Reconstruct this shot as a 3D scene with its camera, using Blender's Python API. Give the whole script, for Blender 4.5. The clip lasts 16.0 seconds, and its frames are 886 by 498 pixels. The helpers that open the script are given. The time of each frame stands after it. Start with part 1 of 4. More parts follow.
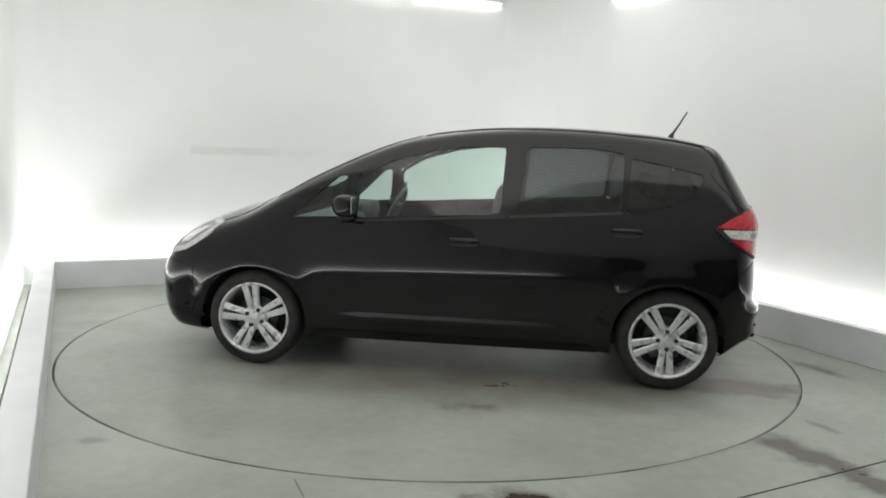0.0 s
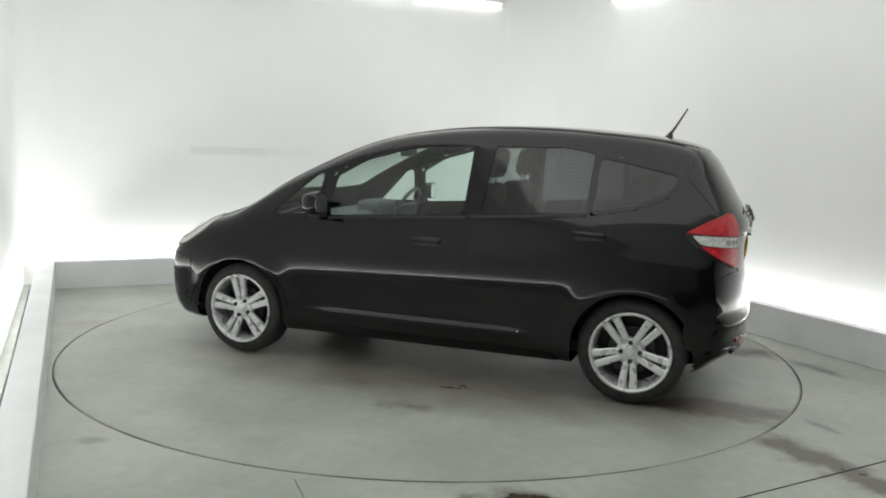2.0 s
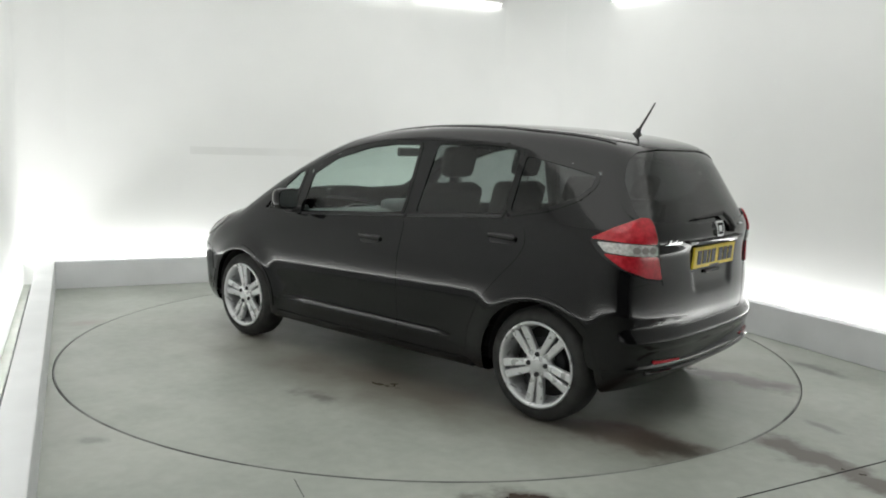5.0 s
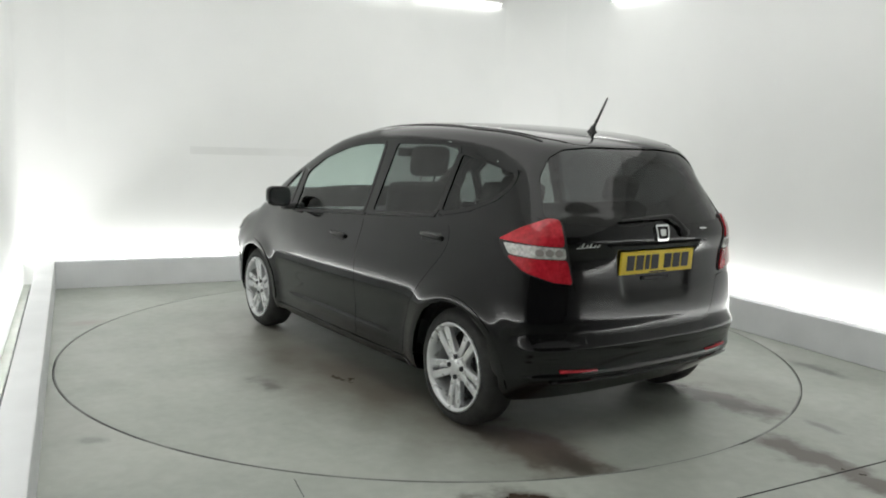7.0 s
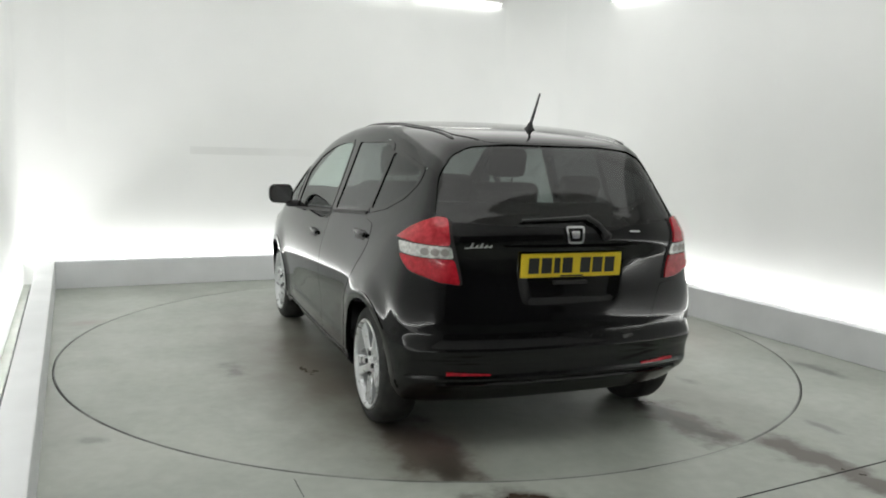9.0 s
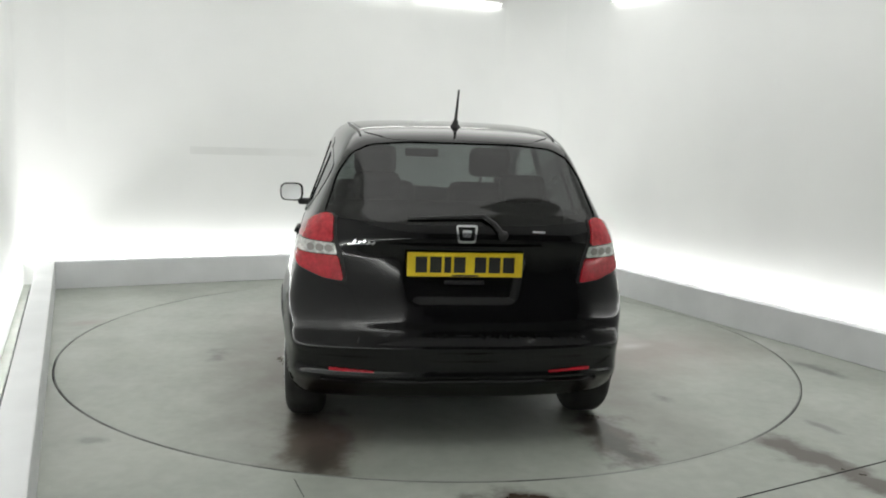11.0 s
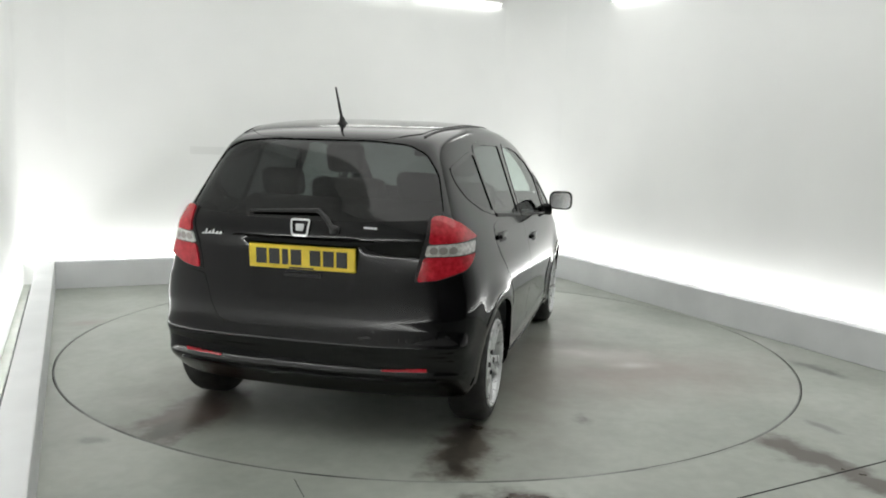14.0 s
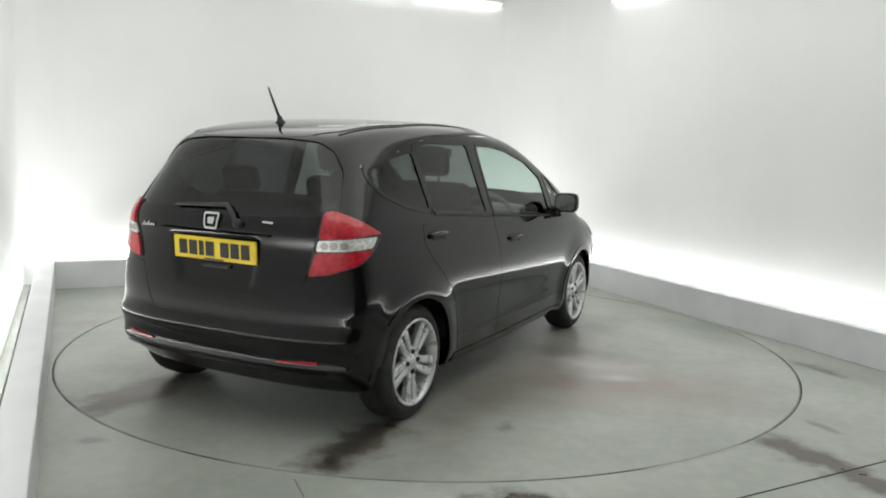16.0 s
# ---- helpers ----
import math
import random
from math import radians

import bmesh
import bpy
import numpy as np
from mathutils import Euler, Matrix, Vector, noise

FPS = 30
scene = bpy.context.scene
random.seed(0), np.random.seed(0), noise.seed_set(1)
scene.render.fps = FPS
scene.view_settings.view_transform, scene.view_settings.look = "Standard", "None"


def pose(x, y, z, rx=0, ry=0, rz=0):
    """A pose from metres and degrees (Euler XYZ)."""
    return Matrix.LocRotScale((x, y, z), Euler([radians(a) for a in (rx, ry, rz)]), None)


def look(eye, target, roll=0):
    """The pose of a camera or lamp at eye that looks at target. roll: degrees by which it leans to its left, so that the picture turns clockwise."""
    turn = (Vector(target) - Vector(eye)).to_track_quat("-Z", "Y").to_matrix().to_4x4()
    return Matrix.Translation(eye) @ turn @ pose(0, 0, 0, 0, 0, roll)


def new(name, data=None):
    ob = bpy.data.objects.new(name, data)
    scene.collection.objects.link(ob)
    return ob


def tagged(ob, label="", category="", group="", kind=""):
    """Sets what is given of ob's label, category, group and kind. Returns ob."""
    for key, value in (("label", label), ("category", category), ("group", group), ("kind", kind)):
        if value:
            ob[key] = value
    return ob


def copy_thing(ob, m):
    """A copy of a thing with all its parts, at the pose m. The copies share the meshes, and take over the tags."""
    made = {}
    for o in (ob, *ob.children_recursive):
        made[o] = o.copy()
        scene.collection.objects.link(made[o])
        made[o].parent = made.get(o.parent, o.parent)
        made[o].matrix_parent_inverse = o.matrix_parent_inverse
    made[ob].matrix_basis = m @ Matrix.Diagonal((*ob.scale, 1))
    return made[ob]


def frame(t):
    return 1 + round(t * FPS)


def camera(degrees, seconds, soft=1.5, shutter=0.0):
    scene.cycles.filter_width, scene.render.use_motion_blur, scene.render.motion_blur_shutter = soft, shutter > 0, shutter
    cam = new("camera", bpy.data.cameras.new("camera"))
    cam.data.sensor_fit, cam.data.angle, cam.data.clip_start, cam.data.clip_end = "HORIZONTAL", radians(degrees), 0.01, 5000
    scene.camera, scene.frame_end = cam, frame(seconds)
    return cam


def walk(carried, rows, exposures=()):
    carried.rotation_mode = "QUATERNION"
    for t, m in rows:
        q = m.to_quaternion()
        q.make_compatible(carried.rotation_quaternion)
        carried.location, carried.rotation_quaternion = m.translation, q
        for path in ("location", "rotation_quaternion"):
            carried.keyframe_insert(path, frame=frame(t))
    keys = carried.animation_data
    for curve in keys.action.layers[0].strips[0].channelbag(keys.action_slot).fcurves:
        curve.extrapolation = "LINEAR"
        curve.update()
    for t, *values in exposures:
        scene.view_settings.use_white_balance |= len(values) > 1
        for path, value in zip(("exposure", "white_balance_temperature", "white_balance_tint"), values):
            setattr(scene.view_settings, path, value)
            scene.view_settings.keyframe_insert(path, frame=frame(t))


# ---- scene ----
cam = camera(58.62, 16.0, soft=1.9)
VIEW = look((0.0, -5.5780, 1.3803), (0.0755, 0.3721, 0.6131), 1.731)
walk(cam, [(0.0, VIEW), (16.0, VIEW)])

# turn of the platform: heading of the car in degrees, as a cubic of the time
TURN = (3.00611, -1.84055, -0.20333, 0.11403)
RING = 2.453
CAR_X, CAR_Y = -0.2660, 0.0830


def heading(t):
    s = t / 16.0
    return math.degrees(TURN[0] + TURN[1] * s + TURN[2] * s * s + TURN[3] * s ** 3)


# ---- world, lamps, exposure ----
world = bpy.data.worlds.new("world")
scene.world = world
world.use_nodes = True
world.node_tree.nodes["Background"].inputs[0].default_value = (0.9, 0.95, 0.93, 1)
world.node_tree.nodes["Background"].inputs[1].default_value = 0.05
scene.view_settings.exposure = 0.0

# the booth lies turned to the camera: u runs along its back wall, v into its depth
BOOTH = 24.6
EU = Vector((math.cos(radians(BOOTH)), math.sin(radians(BOOTH)), 0))
EV = Vector((-math.sin(radians(BOOTH)), math.cos(radians(BOOTH)), 0))
U0, U1, V1, V0 = -2.475, 2.49, 2.78, -8.4      # inner faces of the plinths, open end
GAP, PLINTH_H, PLINTH_T = 0.27, 0.25, 0.13
CEIL = 3.12


def booth(u, v, z):
    return EU * u + EV * v + Vector((0, 0, z))


def booth_pose(u, v, z, rz=0):
    p = booth(u, v, z)
    return pose(p.x, p.y, p.z, 0, 0, BOOTH + rz)


def area_lamp(name, u, v, z, target, sx, sy, watts, colour=(1.0, 1.0, 0.97)):
    data = bpy.data.lights.new(name, "AREA")
    data.shape, data.size, data.size_y, data.energy, data.color = "RECTANGLE", sx, sy, watts, colour
    ob = new(name, data)
    eye, aim = booth(u, v, z), booth(*target)
    d = (aim - eye).normalized()
    x = EU if abs(d.dot(EU)) < 0.7 and sx > sy and name.endswith("back") else EV
    if name.startswith("ceiling"):
        x = EU
    y = d.cross(x).normalized() * -1
    x = y.cross(-d).normalized()
    m = Matrix((x, y, -d)).transposed().to_4x4()
    m.translation = eye
    ob.matrix_world = m
    return ob


TROUGH_W = 32.5
area_lamp("trough_lamp_back", 0.05, V1 + 0.275, 0.17, (0.05, V1 + 0.31, 1.0), 5.3, 0.06, TROUGH_W * 1.15)
area_lamp("trough_lamp_left", U0 - 0.228, -1.9, 0.17, (U0 - 0.26, -1.9, 1.0), 9.4, 0.06, TROUGH_W * 2.3)
area_lamp("trough_lamp_right", U1 + 0.228, -1.9, 0.17, (U1 + 0.26, -1.9, 1.0), 9.4, 0.06, TROUGH_W * 2.1)
# one broad unseen lamp, added in place of the booth's ceiling lights
area_lamp("ceiling_fill_lamp", 0.0, -0.6, CEIL - 0.03, (0.0, -0.6, 0), 4.6, 5.6, 77)


# ---- materials ----
def mat(name, colour=(0.5, 0.5, 0.5), rough=0.5, metal=0.0, spec=0.5):
    m = bpy.data.materials.new(name)
    m.use_nodes = True
    b = m.node_tree.nodes["Principled BSDF"]
    b.inputs["Base Color"].default_value = (*colour, 1)
    b.inputs["Roughness"].default_value = rough
    b.inputs["Metallic"].default_value = metal
    b.inputs["Specular IOR Level"].default_value = spec
    return m


def noise_into(m, socket, scale, lo, hi, detail=5.0, low=0.3, high=0.7, stretch=(1, 1, 1)):
    """Drives a colour or a value of the surface by a noise in object space."""
    nt = m.node_tree
    b = nt.nodes["Principled BSDF"]
    tc = nt.nodes.new("ShaderNodeTexCoord")
    mp = nt.nodes.new("ShaderNodeMapping")
    mp.inputs["Scale"].default_value = stretch
    n = nt.nodes.new("ShaderNodeTexNoise")
    n.inputs["Scale"].default_value, n.inputs["Detail"].default_value = scale, detail
    r = nt.nodes.new("ShaderNodeValToRGB")
    r.color_ramp.elements[0].position, r.color_ramp.elements[1].position = low, high
    as4 = lambda c: (*c, 1) if isinstance(c, tuple) else (c, c, c, 1)
    r.color_ramp.elements[0].color, r.color_ramp.elements[1].color = as4(lo), as4(hi)
    nt.links.new(tc.outputs["Object"], mp.inputs[0])
    nt.links.new(mp.outputs[0], n.inputs["Vector"])
    nt.links.new(n.outputs["Fac"], r.inputs[0])
    nt.links.new(r.outputs[0], b.inputs[socket])
    return r


def bump_into(m, scale, strength, distance=0.002):
    nt = m.node_tree
    b = nt.nodes["Principled BSDF"]
    tc, n, bp = nt.nodes.new("ShaderNodeTexCoord"), nt.nodes.new("ShaderNodeTexNoise"), nt.nodes.new("ShaderNodeBump")
    n.inputs["Scale"].default_value, n.inputs["Detail"].default_value = scale, 4
    bp.inputs["Strength"].default_value, bp.inputs["Distance"].default_value = strength, distance
    nt.links.new(tc.outputs["Object"], n.inputs["Vector"])
    nt.links.new(n.outputs["Fac"], bp.inputs["Height"])
    nt.links.new(bp.outputs[0], b.inputs["Normal"])


def glass(name, tint, gloss=0.055):
    """Thin pane: what passes is tinted, the rest is mirrored."""
    m = bpy.data.materials.new(name)
    m.use_nodes = True
    nt = m.node_tree
    nt.nodes.clear()
    out, mix = nt.nodes.new("ShaderNodeOutputMaterial"), nt.nodes.new("ShaderNodeMixShader")
    tr, gl, lw = nt.nodes.new("ShaderNodeBsdfTransparent"), nt.nodes.new("ShaderNodeBsdfGlossy"), nt.nodes.new("ShaderNodeLayerWeight")
    power, fr = nt.nodes.new("ShaderNodeMath"), nt.nodes.new("ShaderNodeMath")
    power.operation, fr.operation = "POWER", "MULTIPLY_ADD"
    lw.inputs[0].default_value, power.inputs[1].default_value = 0.5, 4.5
    fr.inputs[1].default_value, fr.inputs[2].default_value = 1 - gloss, gloss
    nt.links.new(lw.outputs["Facing"], power.inputs[0])
    nt.links.new(power.outputs[0], fr.inputs[0])
    tr.inputs[0].default_value = (*tint, 1)
    gl.inputs["Roughness"].default_value = 0.02
    nt.links.new(fr.outputs[0], mix.inputs[0])
    nt.links.new(tr.outputs[0], mix.inputs[1])
    nt.links.new(gl.outputs[0], mix.inputs[2])
    nt.links.new(mix.outputs[0], out.inputs[0])
    return m


def glow(name, colour, strength):
    m = bpy.data.materials.new(name)
    m.use_nodes = True
    b = m.node_tree.nodes["Principled BSDF"]
    b.inputs["Base Color"].default_value = (*colour, 1)
    b.inputs["Emission Color"].default_value = (*colour, 1)
    b.inputs["Emission Strength"].default_value = strength
    return m


PAINT = mat("black_paint", (0.0022, 0.0022, 0.0027), 0.10, 0.0, 0.37)
PAINT.node_tree.nodes["Principled BSDF"].inputs["Coat Weight"].default_value = 0.15
PAINT.node_tree.nodes["Principled BSDF"].inputs["Coat Roughness"].default_value = 0.05
noise_into(PAINT, "Roughness", 3.0, 0.05, 0.09)
TRIM = mat("black_plastic", (0.012, 0.012, 0.013), 0.5)
bump_into(TRIM, 300, 0.2, 0.0006)
RUBBER = mat("tyre_rubber", (0.018, 0.018, 0.019), 0.75)
noise_into(RUBBER, "Base Color", 14.0, (0.012, 0.012, 0.012), (0.032, 0.032, 0.031))
ALLOY = mat("silver_alloy", (0.66, 0.67, 0.68), 0.3, 0.45)
noise_into(ALLOY, "Roughness", 20.0, 0.22, 0.4)
DARK_METAL = mat("dark_brake_metal", (0.06, 0.06, 0.065), 0.5, 0.7)
CHROME = mat("chrome", (0.85, 0.86, 0.87), 0.12, 1.0)
RED = mat("red_lens", (0.62, 0.012, 0.03), 0.12)
noise_into(RED, "Base Color", 45.0, (0.36, 0.006, 0.016), (0.58, 0.018, 0.034), 2)
RED.node_tree.nodes["Principled BSDF"].inputs["Coat Weight"].default_value = 0.6
CLEAR = mat("clear_lens", (0.8, 0.8, 0.78), 0.18, 0.15)
noise_into(CLEAR, "Base Color", 60.0, (0.42, 0.42, 0.41), (0.8, 0.8, 0.78), 2)
DIM_LENS = mat("smoked_lens", (0.30, 0.28, 0.27), 0.2)
YELLOW = mat("yellow_plate", (0.72, 0.52, 0.03), 0.4)
noise_into(YELLOW, "Base Color", 12.0, (0.78, 0.56, 0.02), (0.88, 0.66, 0.03))
BLACK = mat("black_print", (0.015, 0.015, 0.015), 0.5)
CLOTH = mat("dark_seat_cloth", (0.03, 0.03, 0.033), 0.9)
noise_into(CLOTH, "Base Color", 60.0, (0.02, 0.02, 0.022), (0.045, 0.045, 0.05))
DASH = mat("grey_dash_plastic", (0.10, 0.10, 0.103), 0.6)
GLASS_FRONT = glass("green_tinted_glass", (0.76, 0.86, 0.82), 0.075)
GLASS_REAR = glass("privacy_glass", (0.23, 0.25, 0.25), 0.06)
GLASS_TAIL = glass("dark_privacy_glass", (0.13, 0.14, 0.14), 0.055)

WALL = mat("white_wall", (0.80, 0.81, 0.80), 0.6)
noise_into(WALL, "Base Color", 0.7, (0.76, 0.77, 0.765), (0.82, 0.83, 0.82), 3)
bump_into(WALL, 30, 0.05)
SEAM_SHADE = mat("grey_seam_shade", (0.70, 0.71, 0.70), 0.6)
noise_into(SEAM_SHADE, "Base Color", 1.5, (0.70, 0.71, 0.70), (0.80, 0.81, 0.80), 3)
PLINTH = mat("grey_white_plinth", (0.62, 0.63, 0.64), 0.45)
noise_into(PLINTH, "Base Color", 2.5, (0.64, 0.65, 0.66), (0.74, 0.75, 0.76), 6)
FIXTURE = mat("white_enamel", (0.78, 0.78, 0.78), 0.35)
TUBE = glow("lit_tube", (1.0, 1.0, 0.97), 7.0)
EDGE = mat("scuffed_edge_paint", (0.16, 0.165, 0.155), 0.5)
noise_into(EDGE, "Base Color", 2.0, (0.05, 0.05, 0.05), (0.27, 0.28, 0.265), 4, 0.42, 0.6)
OPEN_END = mat("dark_open_end", (0.16, 0.16, 0.16), 0.9)
noise_into(OPEN_END, "Base Color", 1.2, (0.13, 0.13, 0.13), (0.19, 0.19, 0.19))
DARK = mat("dark_gap", (0.02, 0.02, 0.02), 0.8)


def floor_material(name, seed, patches):
    """Grey-green floor paint, scuffed, with damp and rusty patches: (x, y, along, across, turn, colour, strength)."""
    m = mat(name, (0.3, 0.32, 0.3), 0.35)
    nt = m.node_tree
    b = nt.nodes["Principled BSDF"]
    link = nt.links.new
    tc = nt.nodes.new("ShaderNodeTexCoord")

    def noise_at(scale, detail, offset):
        mp, n = nt.nodes.new("ShaderNodeMapping"), nt.nodes.new("ShaderNodeTexNoise")
        mp.inputs["Location"].default_value = (offset, seed, 0)
        n.inputs["Scale"].default_value, n.inputs["Detail"].default_value, n.inputs["Roughness"].default_value = scale, detail, 0.55
        link(tc.outputs["Object"], mp.inputs[0])
        link(mp.outputs[0], n.inputs["Vector"])
        return n.outputs["Fac"]

    def ramp(fac, a, z, lo, hi):
        r = nt.nodes.new("ShaderNodeValToRGB")
        r.color_ramp.elements[0].position, r.color_ramp.elements[1].position = a, z
        r.color_ramp.elements[0].color, r.color_ramp.elements[1].color = (*lo, 1), (*hi, 1)
        link(fac, r.inputs[0])
        return r.outputs[0]

    def mixed(kind, fac, a, c):
        n = nt.nodes.new("ShaderNodeMix")
        n.data_type, n.blend_type = "RGBA", kind
        link(fac, n.inputs[0]) if not isinstance(fac, float) else setattr(n.inputs[0], "default_value", fac)
        link(a, n.inputs[6])
        link(c, n.inputs[7]) if not isinstance(c, tuple) else setattr(n.inputs[7], "default_value", (*c, 1))
        return n.outputs[2]

    broad, fine = noise_at(0.9, 5, 3), noise_at(14, 6, 9)
    colour = ramp(broad, 0.3, 0.72, (0.30, 0.323, 0.288), (0.42, 0.445, 0.402))
    colour = mixed("MULTIPLY", 0.6, colour, ramp(fine, 0.35, 0.65, (0.86, 0.86, 0.85), (1.04, 1.04, 1.04)))
    # chalky worn streaks and darker damp clouds
    colour = mixed("MIX", ramp(noise_at(1.7, 6, 47), 0.52, 0.78, (0.0,) * 3, (0.55,) * 3), colour, (0.43, 0.45, 0.41))
    colour = mixed("MIX", ramp(noise_at(1.2, 5, 71), 0.55, 0.80, (0.0,) * 3, (0.5,) * 3), colour, (0.20, 0.205, 0.18))
    colour = mixed("MIX", ramp(noise_at(38, 3, 83), 0.70, 0.78, (0.0,) * 3, (0.35,) * 3), colour, (0.12, 0.12, 0.11))
    wet = None
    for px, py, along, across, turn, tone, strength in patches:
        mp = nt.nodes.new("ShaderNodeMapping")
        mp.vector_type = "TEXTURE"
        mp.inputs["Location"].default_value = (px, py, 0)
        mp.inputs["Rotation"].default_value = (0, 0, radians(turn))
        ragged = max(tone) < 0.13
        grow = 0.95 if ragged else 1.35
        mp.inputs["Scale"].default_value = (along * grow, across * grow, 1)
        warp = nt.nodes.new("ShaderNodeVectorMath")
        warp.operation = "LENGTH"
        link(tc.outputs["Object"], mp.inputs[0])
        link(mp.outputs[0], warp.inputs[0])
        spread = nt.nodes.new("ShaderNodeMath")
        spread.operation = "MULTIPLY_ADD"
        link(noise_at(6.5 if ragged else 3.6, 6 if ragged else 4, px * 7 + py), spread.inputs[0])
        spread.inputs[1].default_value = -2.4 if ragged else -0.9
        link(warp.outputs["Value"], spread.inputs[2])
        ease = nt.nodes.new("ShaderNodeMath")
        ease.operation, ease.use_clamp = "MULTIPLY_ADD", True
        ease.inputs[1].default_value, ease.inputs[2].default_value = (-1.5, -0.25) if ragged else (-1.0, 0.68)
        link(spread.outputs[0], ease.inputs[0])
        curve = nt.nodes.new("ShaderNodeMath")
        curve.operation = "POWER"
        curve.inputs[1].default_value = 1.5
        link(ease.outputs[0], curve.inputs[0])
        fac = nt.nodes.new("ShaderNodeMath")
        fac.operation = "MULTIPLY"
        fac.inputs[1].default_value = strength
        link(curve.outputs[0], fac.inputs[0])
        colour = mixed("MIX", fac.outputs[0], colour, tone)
        if wet is None:
            wet = fac.outputs[0]
        else:
            add = nt.nodes.new("ShaderNodeMath")
            add.operation, add.use_clamp = "MAXIMUM", True
            link(wet, add.inputs[0])
            link(fac.outputs[0], add.inputs[1])
            wet = add.outputs[0]
    link(colour, b.inputs["Base Color"])
    rough = ramp(noise_at(2.2, 5, 20), 0.3, 0.7, (0.28,) * 3, (0.46,) * 3)
    if wet is not None:
        rough = mixed("MIX", wet, rough, (0.27, 0.27, 0.27))
    link(rough, b.inputs["Roughness"])
    bp = nt.nodes.new("ShaderNodeBump")
    bp.inputs["Strength"].default_value, bp.inputs["Distance"].default_value = 0.06, 0.004
    link(noise_at(3.5, 6, 31), bp.inputs["Height"])
    link(bp.outputs[0], b.inputs["Normal"])
    return m


# ---- mesh helpers ----
def mesh_ob(name, bm, material, parent=None, label="", smooth=False):
    me = bpy.data.meshes.new(name)
    bm.normal_update()
    bm.to_mesh(me)
    bm.free()
    me.materials.append(material)
    if smooth:
        me.shade_smooth()
    ob = new(name, me)
    if parent:
        ob.parent = parent
    return tagged(ob, label)


def part(name, bm, material, parent, label="", smooth=False):
    return mesh_ob(name, bm, material, parent, label, smooth)


def add_box(bm, x0, x1, y0, y1, z0, z1, m=None, bevel=0.0):
    r = bmesh.ops.create_cube(bm, size=1)
    vs = r["verts"]
    for v in vs:
        v.co = Vector(((x0 + x1) / 2 + v.co.x * (x1 - x0), (y0 + y1) / 2 + v.co.y * (y1 - y0), (z0 + z1) / 2 + v.co.z * (z1 - z0)))
    if bevel:
        es = list({e for v in vs for e in v.link_edges})
        vs = list({v for f in bmesh.ops.bevel(bm, geom=es, offset=bevel, segments=2, affect="EDGES", profile=0.5)["faces"] for v in f.verts} | {v for v in vs if v.is_valid})
    if m is not None:
        bmesh.ops.transform(bm, matrix=m, verts=vs)
    return vs


def box(x0, x1, y0, y1, z0, z1, m=None, bevel=0.0):
    bm = bmesh.new()
    add_box(bm, x0, x1, y0, y1, z0, z1, m, bevel)
    return bm


def lathe(profile, steps=64, axis="y"):
    """A turned body: profile of (radius, along the axis)."""
    bm = bmesh.new()
    rings = []
    for k in range(steps):
        a = 2 * math.pi * k / steps
        rings.append([bm.verts.new((r * math.cos(a), h, r * math.sin(a)) if axis == "y" else (r * math.cos(a), r * math.sin(a), h)) for r, h in profile])
    for k in range(steps):
        p, n = rings[k], rings[(k + 1) % steps]
        for i in range(len(profile) - 1):
            bm.faces.new((p[i], p[i + 1], n[i + 1], n[i]))
    bmesh.ops.remove_doubles(bm, verts=bm.verts, dist=1e-5)
    bmesh.ops.recalc_face_normals(bm, faces=bm.faces)
    return bm


def tube(points, radius, sides=8, taper=1.0):
    bm = bmesh.new()
    pts = [Vector(p) for p in points]
    rings = []
    for i, p in enumerate(pts):
        d = (pts[min(i + 1, len(pts) - 1)] - pts[max(i - 1, 0)]).normalized()
        a = d.cross(Vector((0, 0, 1)) if abs(d.z) < 0.9 else Vector((1, 0, 0))).normalized()
        c = d.cross(a)
        r = radius * (1 + (taper - 1) * i / (len(pts) - 1))
        rings.append([bm.verts.new(p + (a * math.cos(2 * math.pi * k / sides) + c * math.sin(2 * math.pi * k / sides)) * r) for k in range(sides)])
    for p, n in zip(rings, rings[1:]):
        for k in range(sides):
            bm.faces.new((p[k], p[(k + 1) % sides], n[(k + 1) % sides], n[k]))
    bm.faces.new(rings[0][::-1])
    bm.faces.new(rings[-1])
    bmesh.ops.recalc_face_normals(bm, faces=bm.faces)
    return bm


def prism(poly, h, axis="y"):
    """A flat outline of (a, b) given a thickness h; axis: the way it is thick."""
    bm = bmesh.new()
    at = {"y": lambda a, c, d: (a, d, c), "x": lambda a, c, d: (d, a, c), "z": lambda a, c, d: (a, c, d)}[axis]
    lo = [bm.verts.new(at(a, c, -h / 2)) for a, c in poly]
    hi = [bm.verts.new(at(a, c, h / 2)) for a, c in poly]
    bm.faces.new(lo)
    bm.faces.new(hi[::-1])
    for k in range(len(poly)):
        n = (k + 1) % len(poly)
        bm.faces.new((lo[n], lo[k], hi[k], hi[n]))
    bmesh.ops.recalc_face_normals(bm, faces=bm.faces)
    return bm


